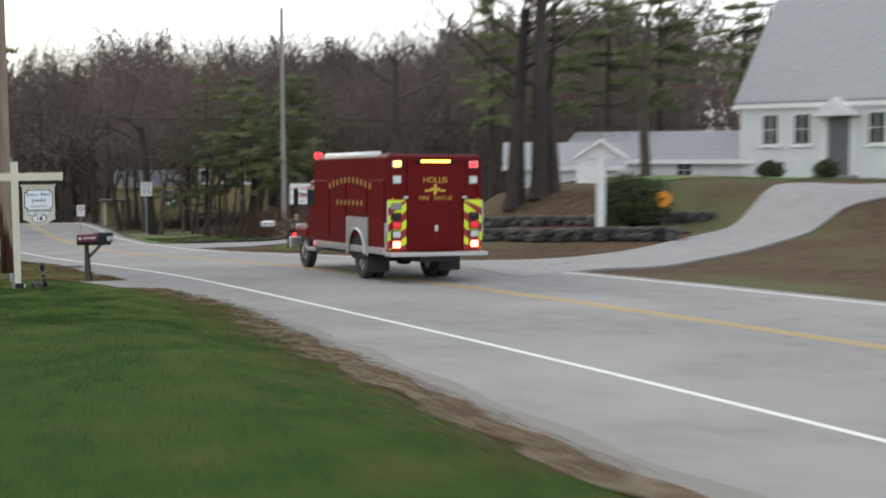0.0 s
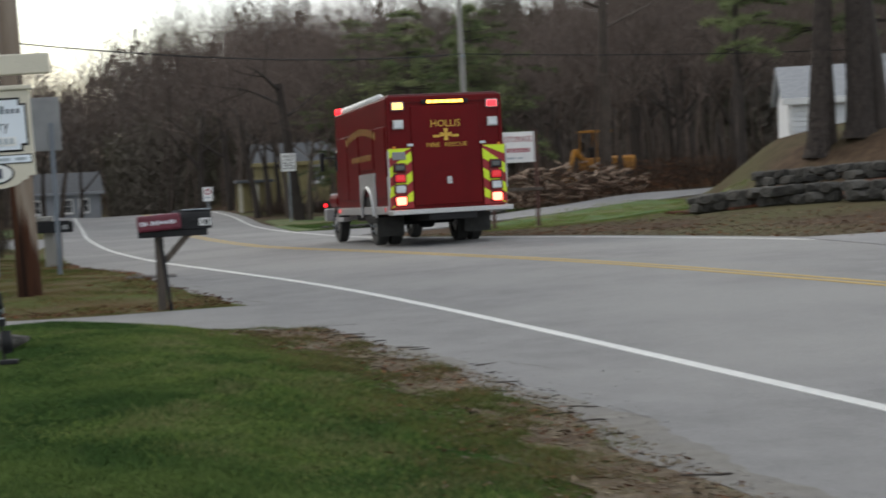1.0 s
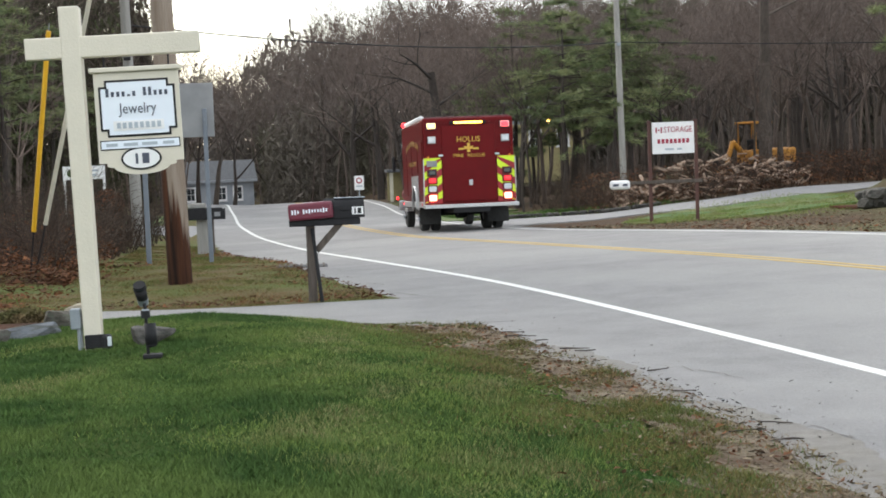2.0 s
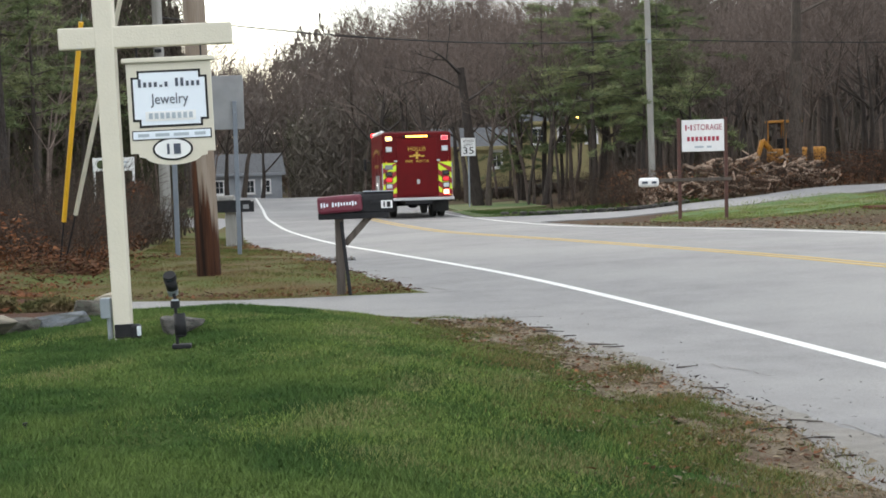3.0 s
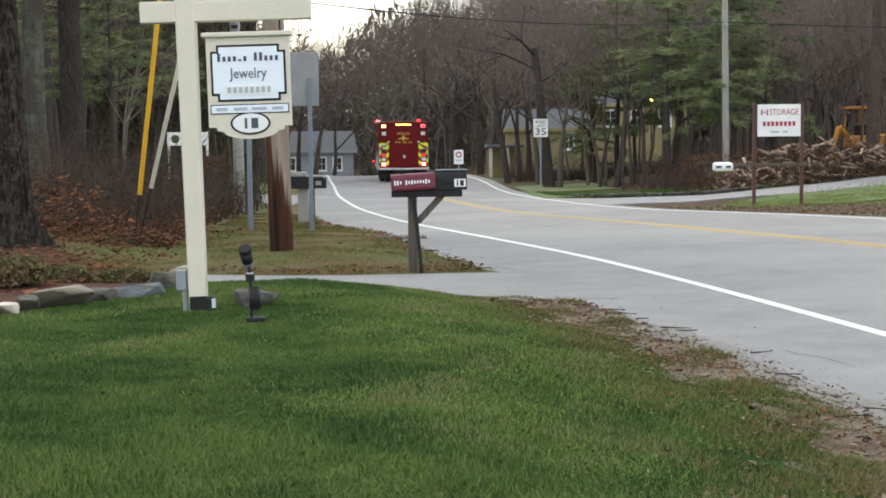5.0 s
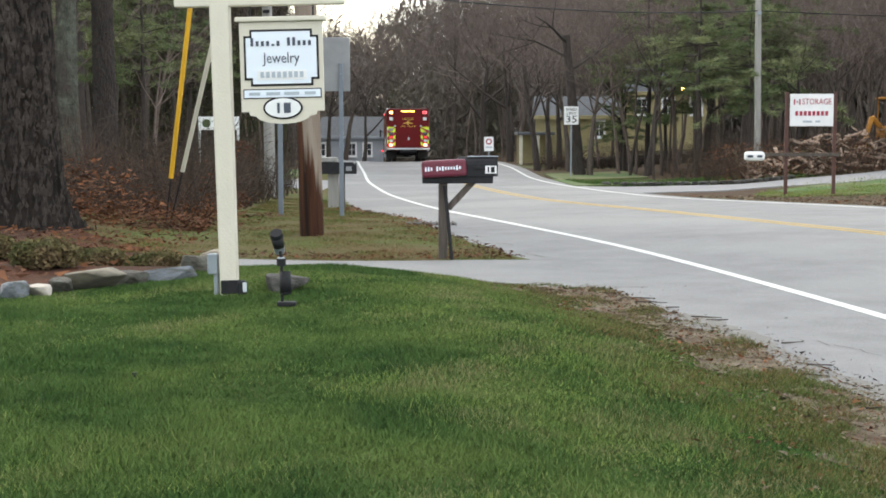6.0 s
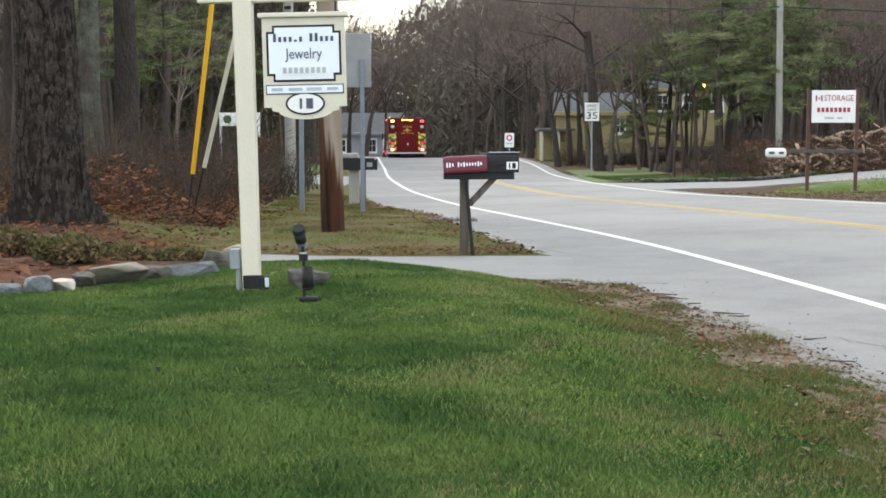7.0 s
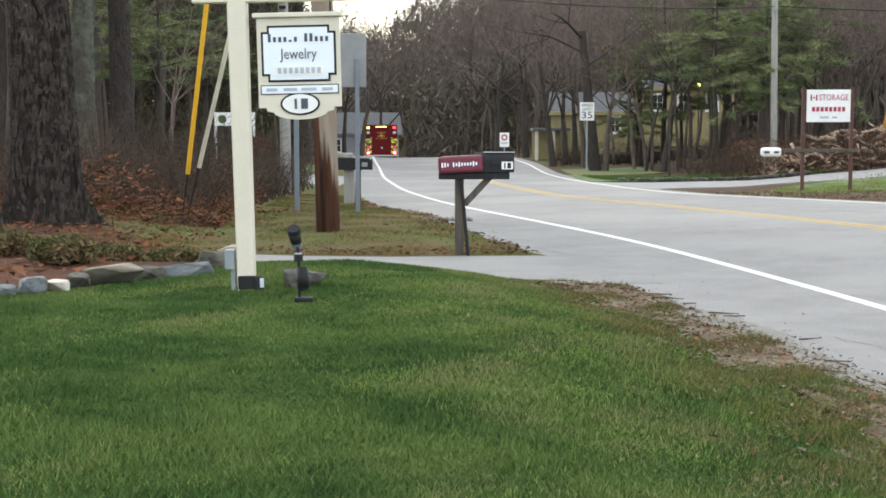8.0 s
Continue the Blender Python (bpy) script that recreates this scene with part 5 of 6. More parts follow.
dry_wall("stone_wall", [(13.6, 34.2), (14.4, 31.5), (15.8, 28.2), (17.6, 24.6), (18.8, 22.8)], 2, "low dark mossy drystone wall along the verge")
dry_wall("stone_wall", [(16.4, 36.6), (17.6, 33.4), (19.0, 30.0), (21.5, 26.2)], 2, "upper dark drystone wall below the yard", 0.45)
dry_wall("stone_row", [(5.9, 48.6), (8.0, 47.8), (10.6, 48.4), (12.6, 49.6)], 1, "row of dark flat stones and logs beside the side road", 0.24)
dry_wall("stone_row", [(-9.6, 63), (-7.4, 62), (-5.6, 61)], 1, "low grey stone row on a far lawn", 0.6)
dry_wall("stone_wall", [(7.4, 70.6), (9.6, 70.2), (12.6, 70.8)], 2, "tumbled grey stone wall before the yellow house", 0.55)
band("mulch_terrace", np.arange(13.9, 20, 0.4), ([13.9, 20], [34.6, 26.5]), 2.4, 0.03, M_MULCH, "reddish mulch terrace between two stone walls")


# ---------------------------------------------------------------- trees
def bough(rnd, start, way, length, radius, level, paths, tips, gravity=0.0, bend=0.25, top=4, few=(6, 5, 4, 4)):
    n = max(2, 6 - level)
    p, d = Vector(start), Vector(way).normalized()
    pts = [(p.copy(), radius)]
    marks = []
    for i in range(n):
        d = (d + Vector((rnd.uniform(-bend, bend), rnd.uniform(-bend, bend), rnd.uniform(-bend, bend) * 0.6 + gravity))).normalized()
        p = p + d * (length / n)
        r = radius * (1 - 0.75 * (i + 1) / n)
        pts.append((p.copy(), max(r, 0.004)))
        marks.append((p.copy(), d.copy(), max(r, 0.004), (i + 1) / n))
    paths.append((pts, 7 if level == 0 else 5 if level == 1 else 3))
    if level >= top:
        tips.append(p)
        return
    kids = few[min(level, 3)]
    for k in range(kids):
        q, dd, rr, f = marks[min(n - 1, int(rnd.uniform(0.25 if level else 0.45, 1.0) * n))]
        a = Vector((rnd.gauss(0, 1), rnd.gauss(0, 1), rnd.gauss(0.35, 0.5)))
        a = (a - dd * a.dot(dd))
        if a.length < 0.01:
            continue
        nd = dd * rnd.uniform(0.5, 0.9) + a.normalized() * rnd.uniform(0.6, 1.0)
        bough(rnd, q, nd, length * rnd.uniform(0.42, 0.66), max(rr * 0.62, 0.007), level + 1, paths, tips, gravity, bend, top, few)


def bare_tree(seed, h, r, material, top=4, tilt=0.0, name="bare_tree", label="leafless tree with fine grey-brown twigs"):
    rnd = random.Random(seed)
    s = new(name)
    tagged(s, label, "tree", "bare trees")
    paths, tips = [], []
    bough(rnd, (0, 0, -0.3), (tilt, rnd.uniform(-0.1, 0.1), 1), h, r, 0, paths, tips, 0.05, 0.10, top)
    main = [q for q in paths if q[1] > 3]
    fine = [q for q in paths if q[1] == 3]
    v, f = tubes(main)
    raw("trunk", v, f, material, s, smooth=True)
    v, f = tubes(fine)
    raw("twig_crown", v, f, M_TWIG, s, "fine bare twigs")
    return s


def pine(seed, h, r, low=0.25, spread=0.3, dens=1.0, name="pine_tree", label="tall green pine with layered drooping boughs"):
    rnd = random.Random(seed)
    nr = np.random.RandomState(seed)
    s = new(name)
    tagged(s, label, "tree", "pines")
    paths = [([(Vector((0.05 * math.sin(i), 0.05 * math.cos(i * 1.3), -0.3 + (h + 0.3) * i / 10)), r * (1 - 0.9 * i / 10)) for i in range(11)], 9)]
    cl = []
    z = h * low
    while z < h:
        f = (z - h * low) / (h * (1 - low))
        reach = h * spread * (1 - f) ** 0.7 * rnd.uniform(0.7, 1.1) + 0.3
        for k in range(rnd.randint(4, 6)):
            a = rnd.uniform(0, 6.283)
            ln = reach * rnd.uniform(0.55, 1.1)
            d = Vector((math.cos(a), math.sin(a), rnd.uniform(-0.05, 0.35)))
            pts = []
            for i in range(5):
                q = Vector((0, 0, z)) + d * (ln * i / 4) - Vector((0, 0, 0.18 * ln * (i / 4) ** 2))
                pts.append((q, max(0.035 * (1 - i / 5) * h / 10, 0.006)))
            paths.append((pts, 4))
            m = int(ln * 11 * dens) + 4
            for _ in range(m):
                t = rnd.uniform(0.25, 1.05)
                i = min(3, int(t * 4))
                q = pts[i][0].lerp(pts[i + 1][0], min(1, t * 4 - i))
                side = rnd.uniform(-1, 1) * 0.32 * ln * (1.1 - t)
                c = q + Vector((-math.sin(a) * side, math.cos(a) * side, rnd.uniform(-0.06, 0.10)))
                cl.append((c, 0.20 + 0.14 * rnd.random()))
        z += h * rnd.uniform(0.035, 0.075)
    v, f = tubes(paths)
    raw("trunk", v, f, M_BARK_DARK, s, "dark trunk and limbs", True)
    C = np.array([tuple(c) for c, _ in cl])
    R = np.array([q for _, q in cl])
    K = 17
    dirs = nr.normal(size=(len(C), K, 3))
    dirs[..., 2] = dirs[..., 2] * 0.55 + 0.2
    dirs /= np.linalg.norm(dirs, axis=-1, keepdims=True)
    across = np.cross(dirs, nr.normal(size=dirs.shape))
    across /= np.linalg.norm(across, axis=-1, keepdims=True) + 1e-9
    tip = C[:, None] + dirs * R[:, None, None] * 1.25
    w = R[:, None, None] * 0.055
    T = np.stack([C[:, None] - across * w, C[:, None] + across * w, tip], 2).reshape(-1, 3, 3)
    tris("crown", T, M_NEEDLE, s, "green needle clumps")
    return s


def plant(ob, x, y, yaw, k=1.0, first=False):
    m = Matrix.Translation((x, y, lz(x, y) - 0.05)) @ Matrix.Rotation(yaw, 4, "Z") @ Matrix.Scale(k, 4)
    if first:
        ob.matrix_basis = m
        return ob
    c = copy_thing(ob, m)
    c.matrix_basis = m
    return c


class Stock:
    """One tree built once and planted many times."""

    def __init__(self, ob):
        self.ob, self.used = ob, False
        self.tall = max(v.co.z for c in ob.children for v in c.data.vertices)

    def put(self, x, y, k=1.0, yaw=None, top=None):
        if top:
            k = (top - lz(x, y)) / self.tall
        yaw = rs.uniform(0, 6.28) if yaw is None else yaw
        out = plant(self.ob, x, y, yaw, k, not self.used)
        self.used = True
        return out


OAKS = [Stock(bare_tree(100 + k, 5.6, 0.20, M_BARK if k % 2 else M_BARK_DARK, 4)) for k in range(5)]
POLES = [Stock(bare_tree(140 + k, 9.5, 0.14, M_BARK, 3, name="slim_tree", label="slim straight leafless woodland tree")) for k in range(4)]
PINES = [Stock(pine(200 + k, 11, 0.17, 0.42 + 0.1 * (k % 2), 0.36, 0.5)) for k in range(3)]
LOWPINES = [Stock(pine(240 + k, 9, 0.13, 0.3, 0.34, 0.55, label="young green pine with low spreading boughs")) for k in range(2)]
TALLPINES = [Stock(pine(220 + k, 15, 0.24, 0.42, 0.2, 0.8)) for k in range(2)]


def off_road(x, y, gap=2.2):
    if on(NEAR, y) - gap < x < on(FAR, y) + gap + 1.5:
        return False
    sy = np.interp(x, *side_y)
    if x > 4 and abs(y - sy) < 4.2:
        return False
    return True


def skyline(x, y):
    """How high the tree tops reach over this spot."""
    b = x / max(y, 1.0)
    return 1.5 + y * float(np.interp(b, [-0.3, -0.12, -0.07, -0.025, -0.005, 0.03, 0.06, 0.3, 0.42], [0.14, 0.11, 0.074, 0.074, 0.094, 0.105, 0.112, 0.112, 0.15]))


# the wood beyond the crest and along both sides
for i in range(64):
    y = rs.uniform(72, 128)
    x = rs.uniform(-26, 34)
    if off_road(x, y, 3.0) and not (4 < x < 12 and 70 < y < 82) and not (-10 < x < -2 and y < 116):
        rs.choice(OAKS).put(x, y, top=skyline(x, y) * rs.uniform(0.82, 1.1))
for i in range(70):
    x = rs.uniform(7, 40)
    y = rs.uniform(48, 92)
    if off_road(x, y) and not (4 < x < 18 and 71 < y < 94):
        rs.choice(POLES if rs.random() < 0.6 else OAKS).put(x, y, top=skyline(x, y) * rs.uniform(0.85, 1.12))
for x, y, k in ((7.0, 61.5, 1.0), (6.6, 66, 1.2), (4.9, 82, 1.3), (5.3, 80, 1), (5.3, 67.5, 1), (5.95, 69, 1), (6.7, 72, 1), (3.6, 88, 1.3), (6.0, 79, 1.2), (12.4, 62, 1.1), (9.2, 66, 1.1)):
    rs.choice(OAKS).put(x, y, top=skyline(x, y) * rs.uniform(0.85, 1.05))
for x, y, k in ((9.9, 64.5, 0.8), (11.2, 60.5, 0.92), (12.6, 64.0, 0.9), (10.6, 56.5, 0.72), (12.2, 54.8, 0.8), (13.6, 58, 0.95), (15.5, 63, 1.0)):
    rs.choice(PINES).put(x, y, top=skyline(x, y) * rs.uniform(0.8, 1.0))
for x, y in ((8.5, 60.2), (9.0, 62.0), (9.7, 59.6), (10.3, 61.5), (10.9, 58.6), (11.6, 57.4), (12.9, 56.6), (13.9, 56.0), (8.8, 64.5)):
    rs.choice(POLES).put(x, y, top=skyline(x, y) * rs.uniform(0.8, 1.1))
for k, (x, y, t) in enumerate(((8.9, 66.0, 4.4), (10.4, 63.0, 6.4), (13.3, 57.2, 8.0))):
    LOWPINES[k % 2].put(x, y, top=t)
# wood on the near side
for i in range(80):
    x = rs.uniform(-26, -6.0)
    y = rs.uniform(22, 90)
    if x < -6.2 - 0.05 * max(0, y - 40) and not (-12 < x < -6 and 54 < y < 68) and not 45 < y < 54.5:
        rs.choice(POLES).put(x, y, top=skyline(x, y) * rs.uniform(1.0, 1.5) + 3)
for x, y, k in ((-8.6, 30, 0.85), (-10.5, 36, 0.9), (-12.5, 29, 0.9), (-9.8, 45, 0.8), (-13, 56.5, 0.9), (-15, 40, 1.0), (-8.2, 43.5, 0.62), (-11, 70, 0.8)):
    rs.choice(TALLPINES if k > 0.84 else PINES).put(x, y, k)
for x, y, k in ((-5.4, 101, 1), (-4.3, 105, 1), (-6.6, 103.5, 1), (-7.3, 98, 1), (-6.2, 70, 0.9), (-7.5, 80, 1.0), (-7.2, 92, 1.1), (-10.5, 97, 1.2), (-13, 110, 1.3), (-15, 86, 1.2)):
    rs.choice(OAKS).put(x, y, top=skyline(x, y) * rs.uniform(0.85, 1.15))
# trees in the far yard
for x, y, k, st in ((18.3, 36.2, 1.5, 0), (19.6, 35.6, 1.6, 2), (24.5, 37.5, 1.3, 1)):
    OAKS[st].put(x, y, k)
for x, y, k in ((26, 52, 0.95), (29.5, 53, 1.0), (33, 54, 1.05), (23, 53, 0.85), (37, 52, 0.9), (41, 50, 1.0)):
    rs.choice(TALLPINES).put(x, y, k)
for i in range(26):
    x, y = rs.uniform(18, 52), rs.uniform(50, 72)
    if off_road(x, y):
        rs.choice(POLES + OAKS).put(x, y, top=skyline(x, y) * rs.uniform(0.9, 1.1))


for st in OAKS + POLES + PINES + LOWPINES + TALLPINES:
    if not st.used:
        for c in list(st.ob.children):
            bpy.data.objects.remove(c)
        bpy.data.objects.remove(st.ob)


def big_trunk(name, x, y, r, h, flare, material, label, seed=1, lean=0.0):
    s = empty(name, pose(x, y, lz(x, y) - 0.15, 0, lean, 0), label, "tree")
    N, K = 36, 46
    rnd = random.Random(seed)
    ph = [rnd.uniform(0, 6.28) for _ in range(6)]
    v, f = [], []
    for j in range(K):
        z = h * (j / (K - 1)) ** 1.35
        for i in range(N):
            a = 2 * math.pi * i / N
            root = flare * math.exp(-z / 0.28) * (1 + 0.45 * math.sin(5 * a + ph[0]) + 0.25 * math.sin(3 * a + ph[1]))
            ridge = 0.018 * math.sin(17 * a + 2.2 * math.sin(z * 2.1 + ph[2])) + 0.012 * math.sin(11 * a - 3 * z + ph[3])
            rr = r * (1 - 0.05 * z) + root * r + ridge * r * 2
            v.append((rr * math.cos(a), rr * math.sin(a), z))
    f = [(j * N + i, j * N + (i + 1) % N, (j + 1) * N + (i + 1) % N, (j + 1) * N + i) for j in range(K - 1) for i in range(N)]
    raw("trunk", v, f, material, s, smooth=True)
    # bark plates
    bark = []
    nr = np.random.RandomState(seed)
    for _ in range(2600):
        a, z = nr.uniform(0, 6.283), nr.uniform(0.05, h * 0.55)
        rr = r * (1 - 0.05 * z) + flare * r * math.exp(-z / 0.28) * (1 + 0.45 * math.sin(5 * a + ph[0]) + 0.25 * math.sin(3 * a + ph[1])) + 0.006
        wd, hg = nr.uniform(0.02, 0.055), nr.uniform(0.05, 0.14)
        lift = nr.uniform(0.008, 0.03)
        da = wd / rr
        p = [(a - da, z, 0), (a, z - hg, 0), (a + da, z, 0), (a, z + hg, 0), (a, z, lift)]
        q = [(np.cos(t) * (rr + e), np.sin(t) * (rr + e), zz) for t, zz, e in p]
        bark += [(q[0], q[1], q[4]), (q[1], q[2], q[4]), (q[2], q[3], q[4]), (q[3], q[0], q[4])]
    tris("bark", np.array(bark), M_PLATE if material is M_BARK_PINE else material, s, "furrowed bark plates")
    nodes = [(h * 0.75, 0.6), (h * 0.85, 2.4), (h * 0.95, 4.2)]
    paths = []
    for z, a in nodes:
        bough(rnd, (0, 0, z), (math.cos(a), math.sin(a), 0.5), 3.0, 0.09, 2, paths, [], 0.02)
    vv, ff = tubes(paths)
    raw("limb", vv, ff, material, s, smooth=True)
    return s


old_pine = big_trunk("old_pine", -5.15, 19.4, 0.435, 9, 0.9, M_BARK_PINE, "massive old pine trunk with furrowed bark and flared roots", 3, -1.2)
lichen_trunk = big_trunk("dark_trunk", -7.25, 30.2, 0.22, 9, 0.2, mat("lichen_bark", (0.045, 0.045, 0.035), (0.12, 0.13, 0.10), 5.0, 0.95, 0.8, 16.0, c3=(0.06, 0.05, 0.042), big=2.0), "dark forked trunk with pale lichen", 4, 0.5)
straight_trunk = big_trunk("dark_trunk", -6.85, 32.1, 0.26, 9, 0.15, M_BARK_DARK, "smooth dark straight tree trunk", 5, -0.6)
big_trunk("dark_trunk", 18.9, 35.4, 0.34, 8, 0.3, M_BARK_DARK, "thick dark maple trunk above the stone wall", 6)
big_trunk("dark_trunk", 17.9, 35.9, 0.28, 8, 0.3, M_BARK_DARK, "thick dark maple trunk above the stone wall", 7, 4)
big_trunk("dark_trunk", 18.75, 57.0, 0.26, 9, 0.2, M_BARK, "straight grey trunk beside the log pile", 9, 1)
big_trunk("dark_trunk", 6.6, 61.6, 0.22, 6, 0.2, M_BARK_DARK, "leaning dark trunk beside the speed sign", 8, -6)


def shade_crown_on(s, seed, h, low, spread):
    """Boughs and needles out of view on a big trunk, added to shade below."""
    p = pine(seed, h, 0.12, low, spread, 0.7)
    for c in list(p.children):
        c.parent = s
        c.matrix_parent_inverse = Matrix.Identity(4)
        if c.name.startswith("trunk"):
            c.name = "limb"
    bpy.data.objects.remove(p)


# unseen crowns, added to keep sky light off the lawn, bed and wood
for s, seed, h in ((old_pine, 301, 17), (lichen_trunk, 302, 15), (straight_trunk, 303, 16)):
    shade_crown_on(s, seed, h, 0.5, 0.34)


def wood_belt(name, n, place, label, seed, h=(7, 12)):
    """Crowded far stems and twigs, too many to count."""
    rnd = random.Random(seed)
    paths = []
    for _ in range(n):
        x, y = place(rnd)
        z = lz(x, y) - 0.3
        hh = (skyline(x, y) - z) * rnd.uniform(0.75, 1.08)
        bough(rnd, (x, y, z), (rnd.uniform(-0.08, 0.08), rnd.uniform(-0.08, 0.08), 1), hh * 0.66, rnd.uniform(0.05, 0.12), 0, paths, [], 0.07, 0.12, 3, (7, 4, 4))
    v, f = tubes([(p, {7: 5, 5: 3}.get(k, 2)) for p, k in paths])
    return tagged(raw(name, v, f, M_TWIG), label, "", "", "stuff")


def belt_right(rnd):
    while True:
        x, y = rnd.uniform(6, 62), rnd.uniform(60, 125)
        if off_road(x, y) and not (4 < x < 18 and 71 < y < 93):
            return x, y


def belt_mid(rnd):
    while True:
        x, y = rnd.uniform(-30, 45), rnd.uniform(100, 175)
        if off_road(x, y, 3) and not (-11 < x < -1 and y < 120):
            return x, y


def belt_left(rnd):
    while True:
        x, y = rnd.uniform(-40, -7.5), rnd.uniform(34, 110)
        if not (-12 < x < -6 and 52 < y < 68) and not 45 < y < 54.5:
            return x, y


wood_belt("far_woods", 270, belt_right, "dense bare brown woodland", 11)
wood_belt("far_woods", 400, belt_mid, "dense bare brown woodland on the far slope", 12, (5.5, 9))
wood_belt("far_woods", 130, belt_left, "dense bare woodland beside the road", 13)


def far_ridge(name, radius, drop, seed, label, n=76000, span=(-38, 50), size=1.0, material=None):
    """A distant wooded slope: a haze of twigs, boughs and stems, too far to tell apart."""
    nr = np.random.RandomState(seed)
    b = np.radians(span[0] + (span[1] - span[0]) * nr.uniform(0, 1, n))
    r = radius + nr.uniform(-10, 10, n)
    x, y = r * np.sin(b), r * np.cos(b)
    bs = np.linspace(-0.7, 1.3, 400)
    rise = np.array([skyline(q * radius, radius) for q in bs])
    clump = 1 + 0.07 * np.sin(b * 61 + seed) + 0.06 * np.sin(b * 143 + 2 * seed) + 0.05 * np.sin(b * 397)
    top = np.interp(np.tan(b), bs, rise) * drop * clump
    z0 = land(x, y) - 1.0
    c = np.stack([x, y, z0 + (top - z0) * nr.uniform(0, 1, n) ** 0.85 * nr.uniform(0.9, 1.04, n)], 1)
    way = nr.normal(size=(n, 3)) * np.array([0.7, 0.4, 1.0])
    way *= size * (nr.uniform(0.5, 1.3, n) / np.linalg.norm(way, axis=1))[:, None]
    side = nr.normal(size=(n, 3)) * np.array([1, 0.3, 0.5]) * 0.10 * size
    return tagged(tris(name, np.stack([c - way - side, c - way + side, c + way], 1), material or M_FARWOOD), label, "", "", "stuff")


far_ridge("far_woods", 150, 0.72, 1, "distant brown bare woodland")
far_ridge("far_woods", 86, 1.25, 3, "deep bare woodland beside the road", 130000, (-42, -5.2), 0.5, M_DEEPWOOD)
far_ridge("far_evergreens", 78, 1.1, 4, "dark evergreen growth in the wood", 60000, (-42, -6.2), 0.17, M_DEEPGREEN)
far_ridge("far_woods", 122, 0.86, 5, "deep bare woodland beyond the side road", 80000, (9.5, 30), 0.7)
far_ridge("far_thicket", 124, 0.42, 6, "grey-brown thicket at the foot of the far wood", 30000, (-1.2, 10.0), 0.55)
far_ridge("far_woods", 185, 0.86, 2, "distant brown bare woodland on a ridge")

# ---------------------------------------------------------------- undergrowth, leaves, grass
def leaves(name, n, place, size, label, seed, lift=0.03, material=None):
    nr = np.random.RandomState(seed)
    x, y, z = place(nr, n)
    c = np.stack([x, y, z + nr.uniform(0, lift, n)], 1)
    s = nr.uniform(0.6, 1.2, n)[:, None, None] * size
    d = nr.normal(size=(n, 3, 3)) * np.array([1, 1, 0.45])
    return tagged(tris(name, c[:, None] + d * s * 0.5, material or M_LEAF), label, "", "", "stuff")


def bed_leaves(nr, n):
    y = nr.uniform(11.3, 26, n)
    x = nr.uniform(0, 1, n) ** 0.8 * -9 - np.interp(y, [11, 12, 14, 16, 19, 26], [3.4, 2.8, 2.4, 3.0, 2.6, 2.4])
    return x, y, land(x, y) + 0.0


def brush_leaves(nr, n):
    y = 20.6 + nr.uniform(0, 1, n) ** 1.6 * 13
    x = -3.0 - nr.uniform(0, 1, n) ** 1.3 * 8 - 0.05 * (y - 19)
    heap = 0.5 + 0.5 * np.sin(x * 1.9 + 0.8 * y)
    return x, y, land(x, y) + nr.uniform(0, 1, n) ** 2.2 * (0.15 + 0.75 * heap)


def right_leaves(nr, n):
    x = nr.uniform(10, 24, n)
    y = np.interp(x, *side_y) + nr.uniform(3.0, 8.0, n)
    return x, y, land(x, y) + nr.uniform(0, 1, n) ** 2 * 1.2


def verge_leaves(nr, n):
    u = nr.uniform(0, 1, n)
    y = np.where(u < 0.5, 16.25 + nr.exponential(0.3, n), 16.3 + nr.uniform(0, 16, n))
    x = np.where(u < 0.5, nr.uniform(-4.5, 1.0, n), on(LEFT, y) - nr.exponential(0.25, n) + 0.08)
    return x, y, land(x, y) + 0.01


def edge_leaves(nr, n):
    y = nr.uniform(-8, 13.4, n)
    x = np.minimum(on(LAWN, y) + nr.normal(0, 0.35, n), on(LEFT, y) + 0.05 - np.abs(nr.normal(0, 0.2, n)))
    return x, y, land(x, y)


leaves("fallen_leaves", 14000, bed_leaves, 0.075, "fallen red-brown leaves on the bed", 31, 0.06)
leaves("brush_leaves", 22000, brush_leaves, 0.07, "dry russet leaves on low brush", 32)
leaves("brush_leaves", 12000, right_leaves, 0.09, "dry pinkish-brown brush beside the side road", 33)
leaves("verge_litter", 2600, verge_leaves, 0.045, "dead leaves gathered along the verge's edge", 35, 0.03)
def far_verge(nr, n):
    y = nr.uniform(17, 36, n)
    x = on(RIGHT, y) + 0.2 + nr.uniform(0, 1, n) ** 1.2 * np.interp(y, [17, 24, 34, 36], [5, 7, 6, 2])
    return x, y, land(x, y) - 0.03


leaves("verge_litter", 9000, far_verge, 0.05, "pale straw and crumbs over the far verge", 39, 0.03, M_STRAW)
leaves("verge_litter", 1800, far_verge, 0.07, "dead brown leaves over the far verge", 36, 0.04)
leaves("edge_litter", 18000, edge_leaves, 0.03, "straw and leaf crumbs along the lawn's edge", 34, 0.015, M_STRAW)
leaves("edge_litter", 5000, edge_leaves, 0.035, "red-brown needle and leaf crumbs along the lawn's edge", 37, 0.012)


def road_crumbs(nr, n):
    y = nr.uniform(3, 13.6, n)
    y = np.where(nr.uniform(0, 1, n) < 0.45, 8.6 + nr.normal(0, 0.5, n), y)
    x = on(LEFT, y) + 0.05 + nr.normal(0, 0.1, n) + (nr.uniform(0, 1, n) < 0.12) * nr.uniform(0, 0.9, n)
    return x, y, land(x, y) + 0.004


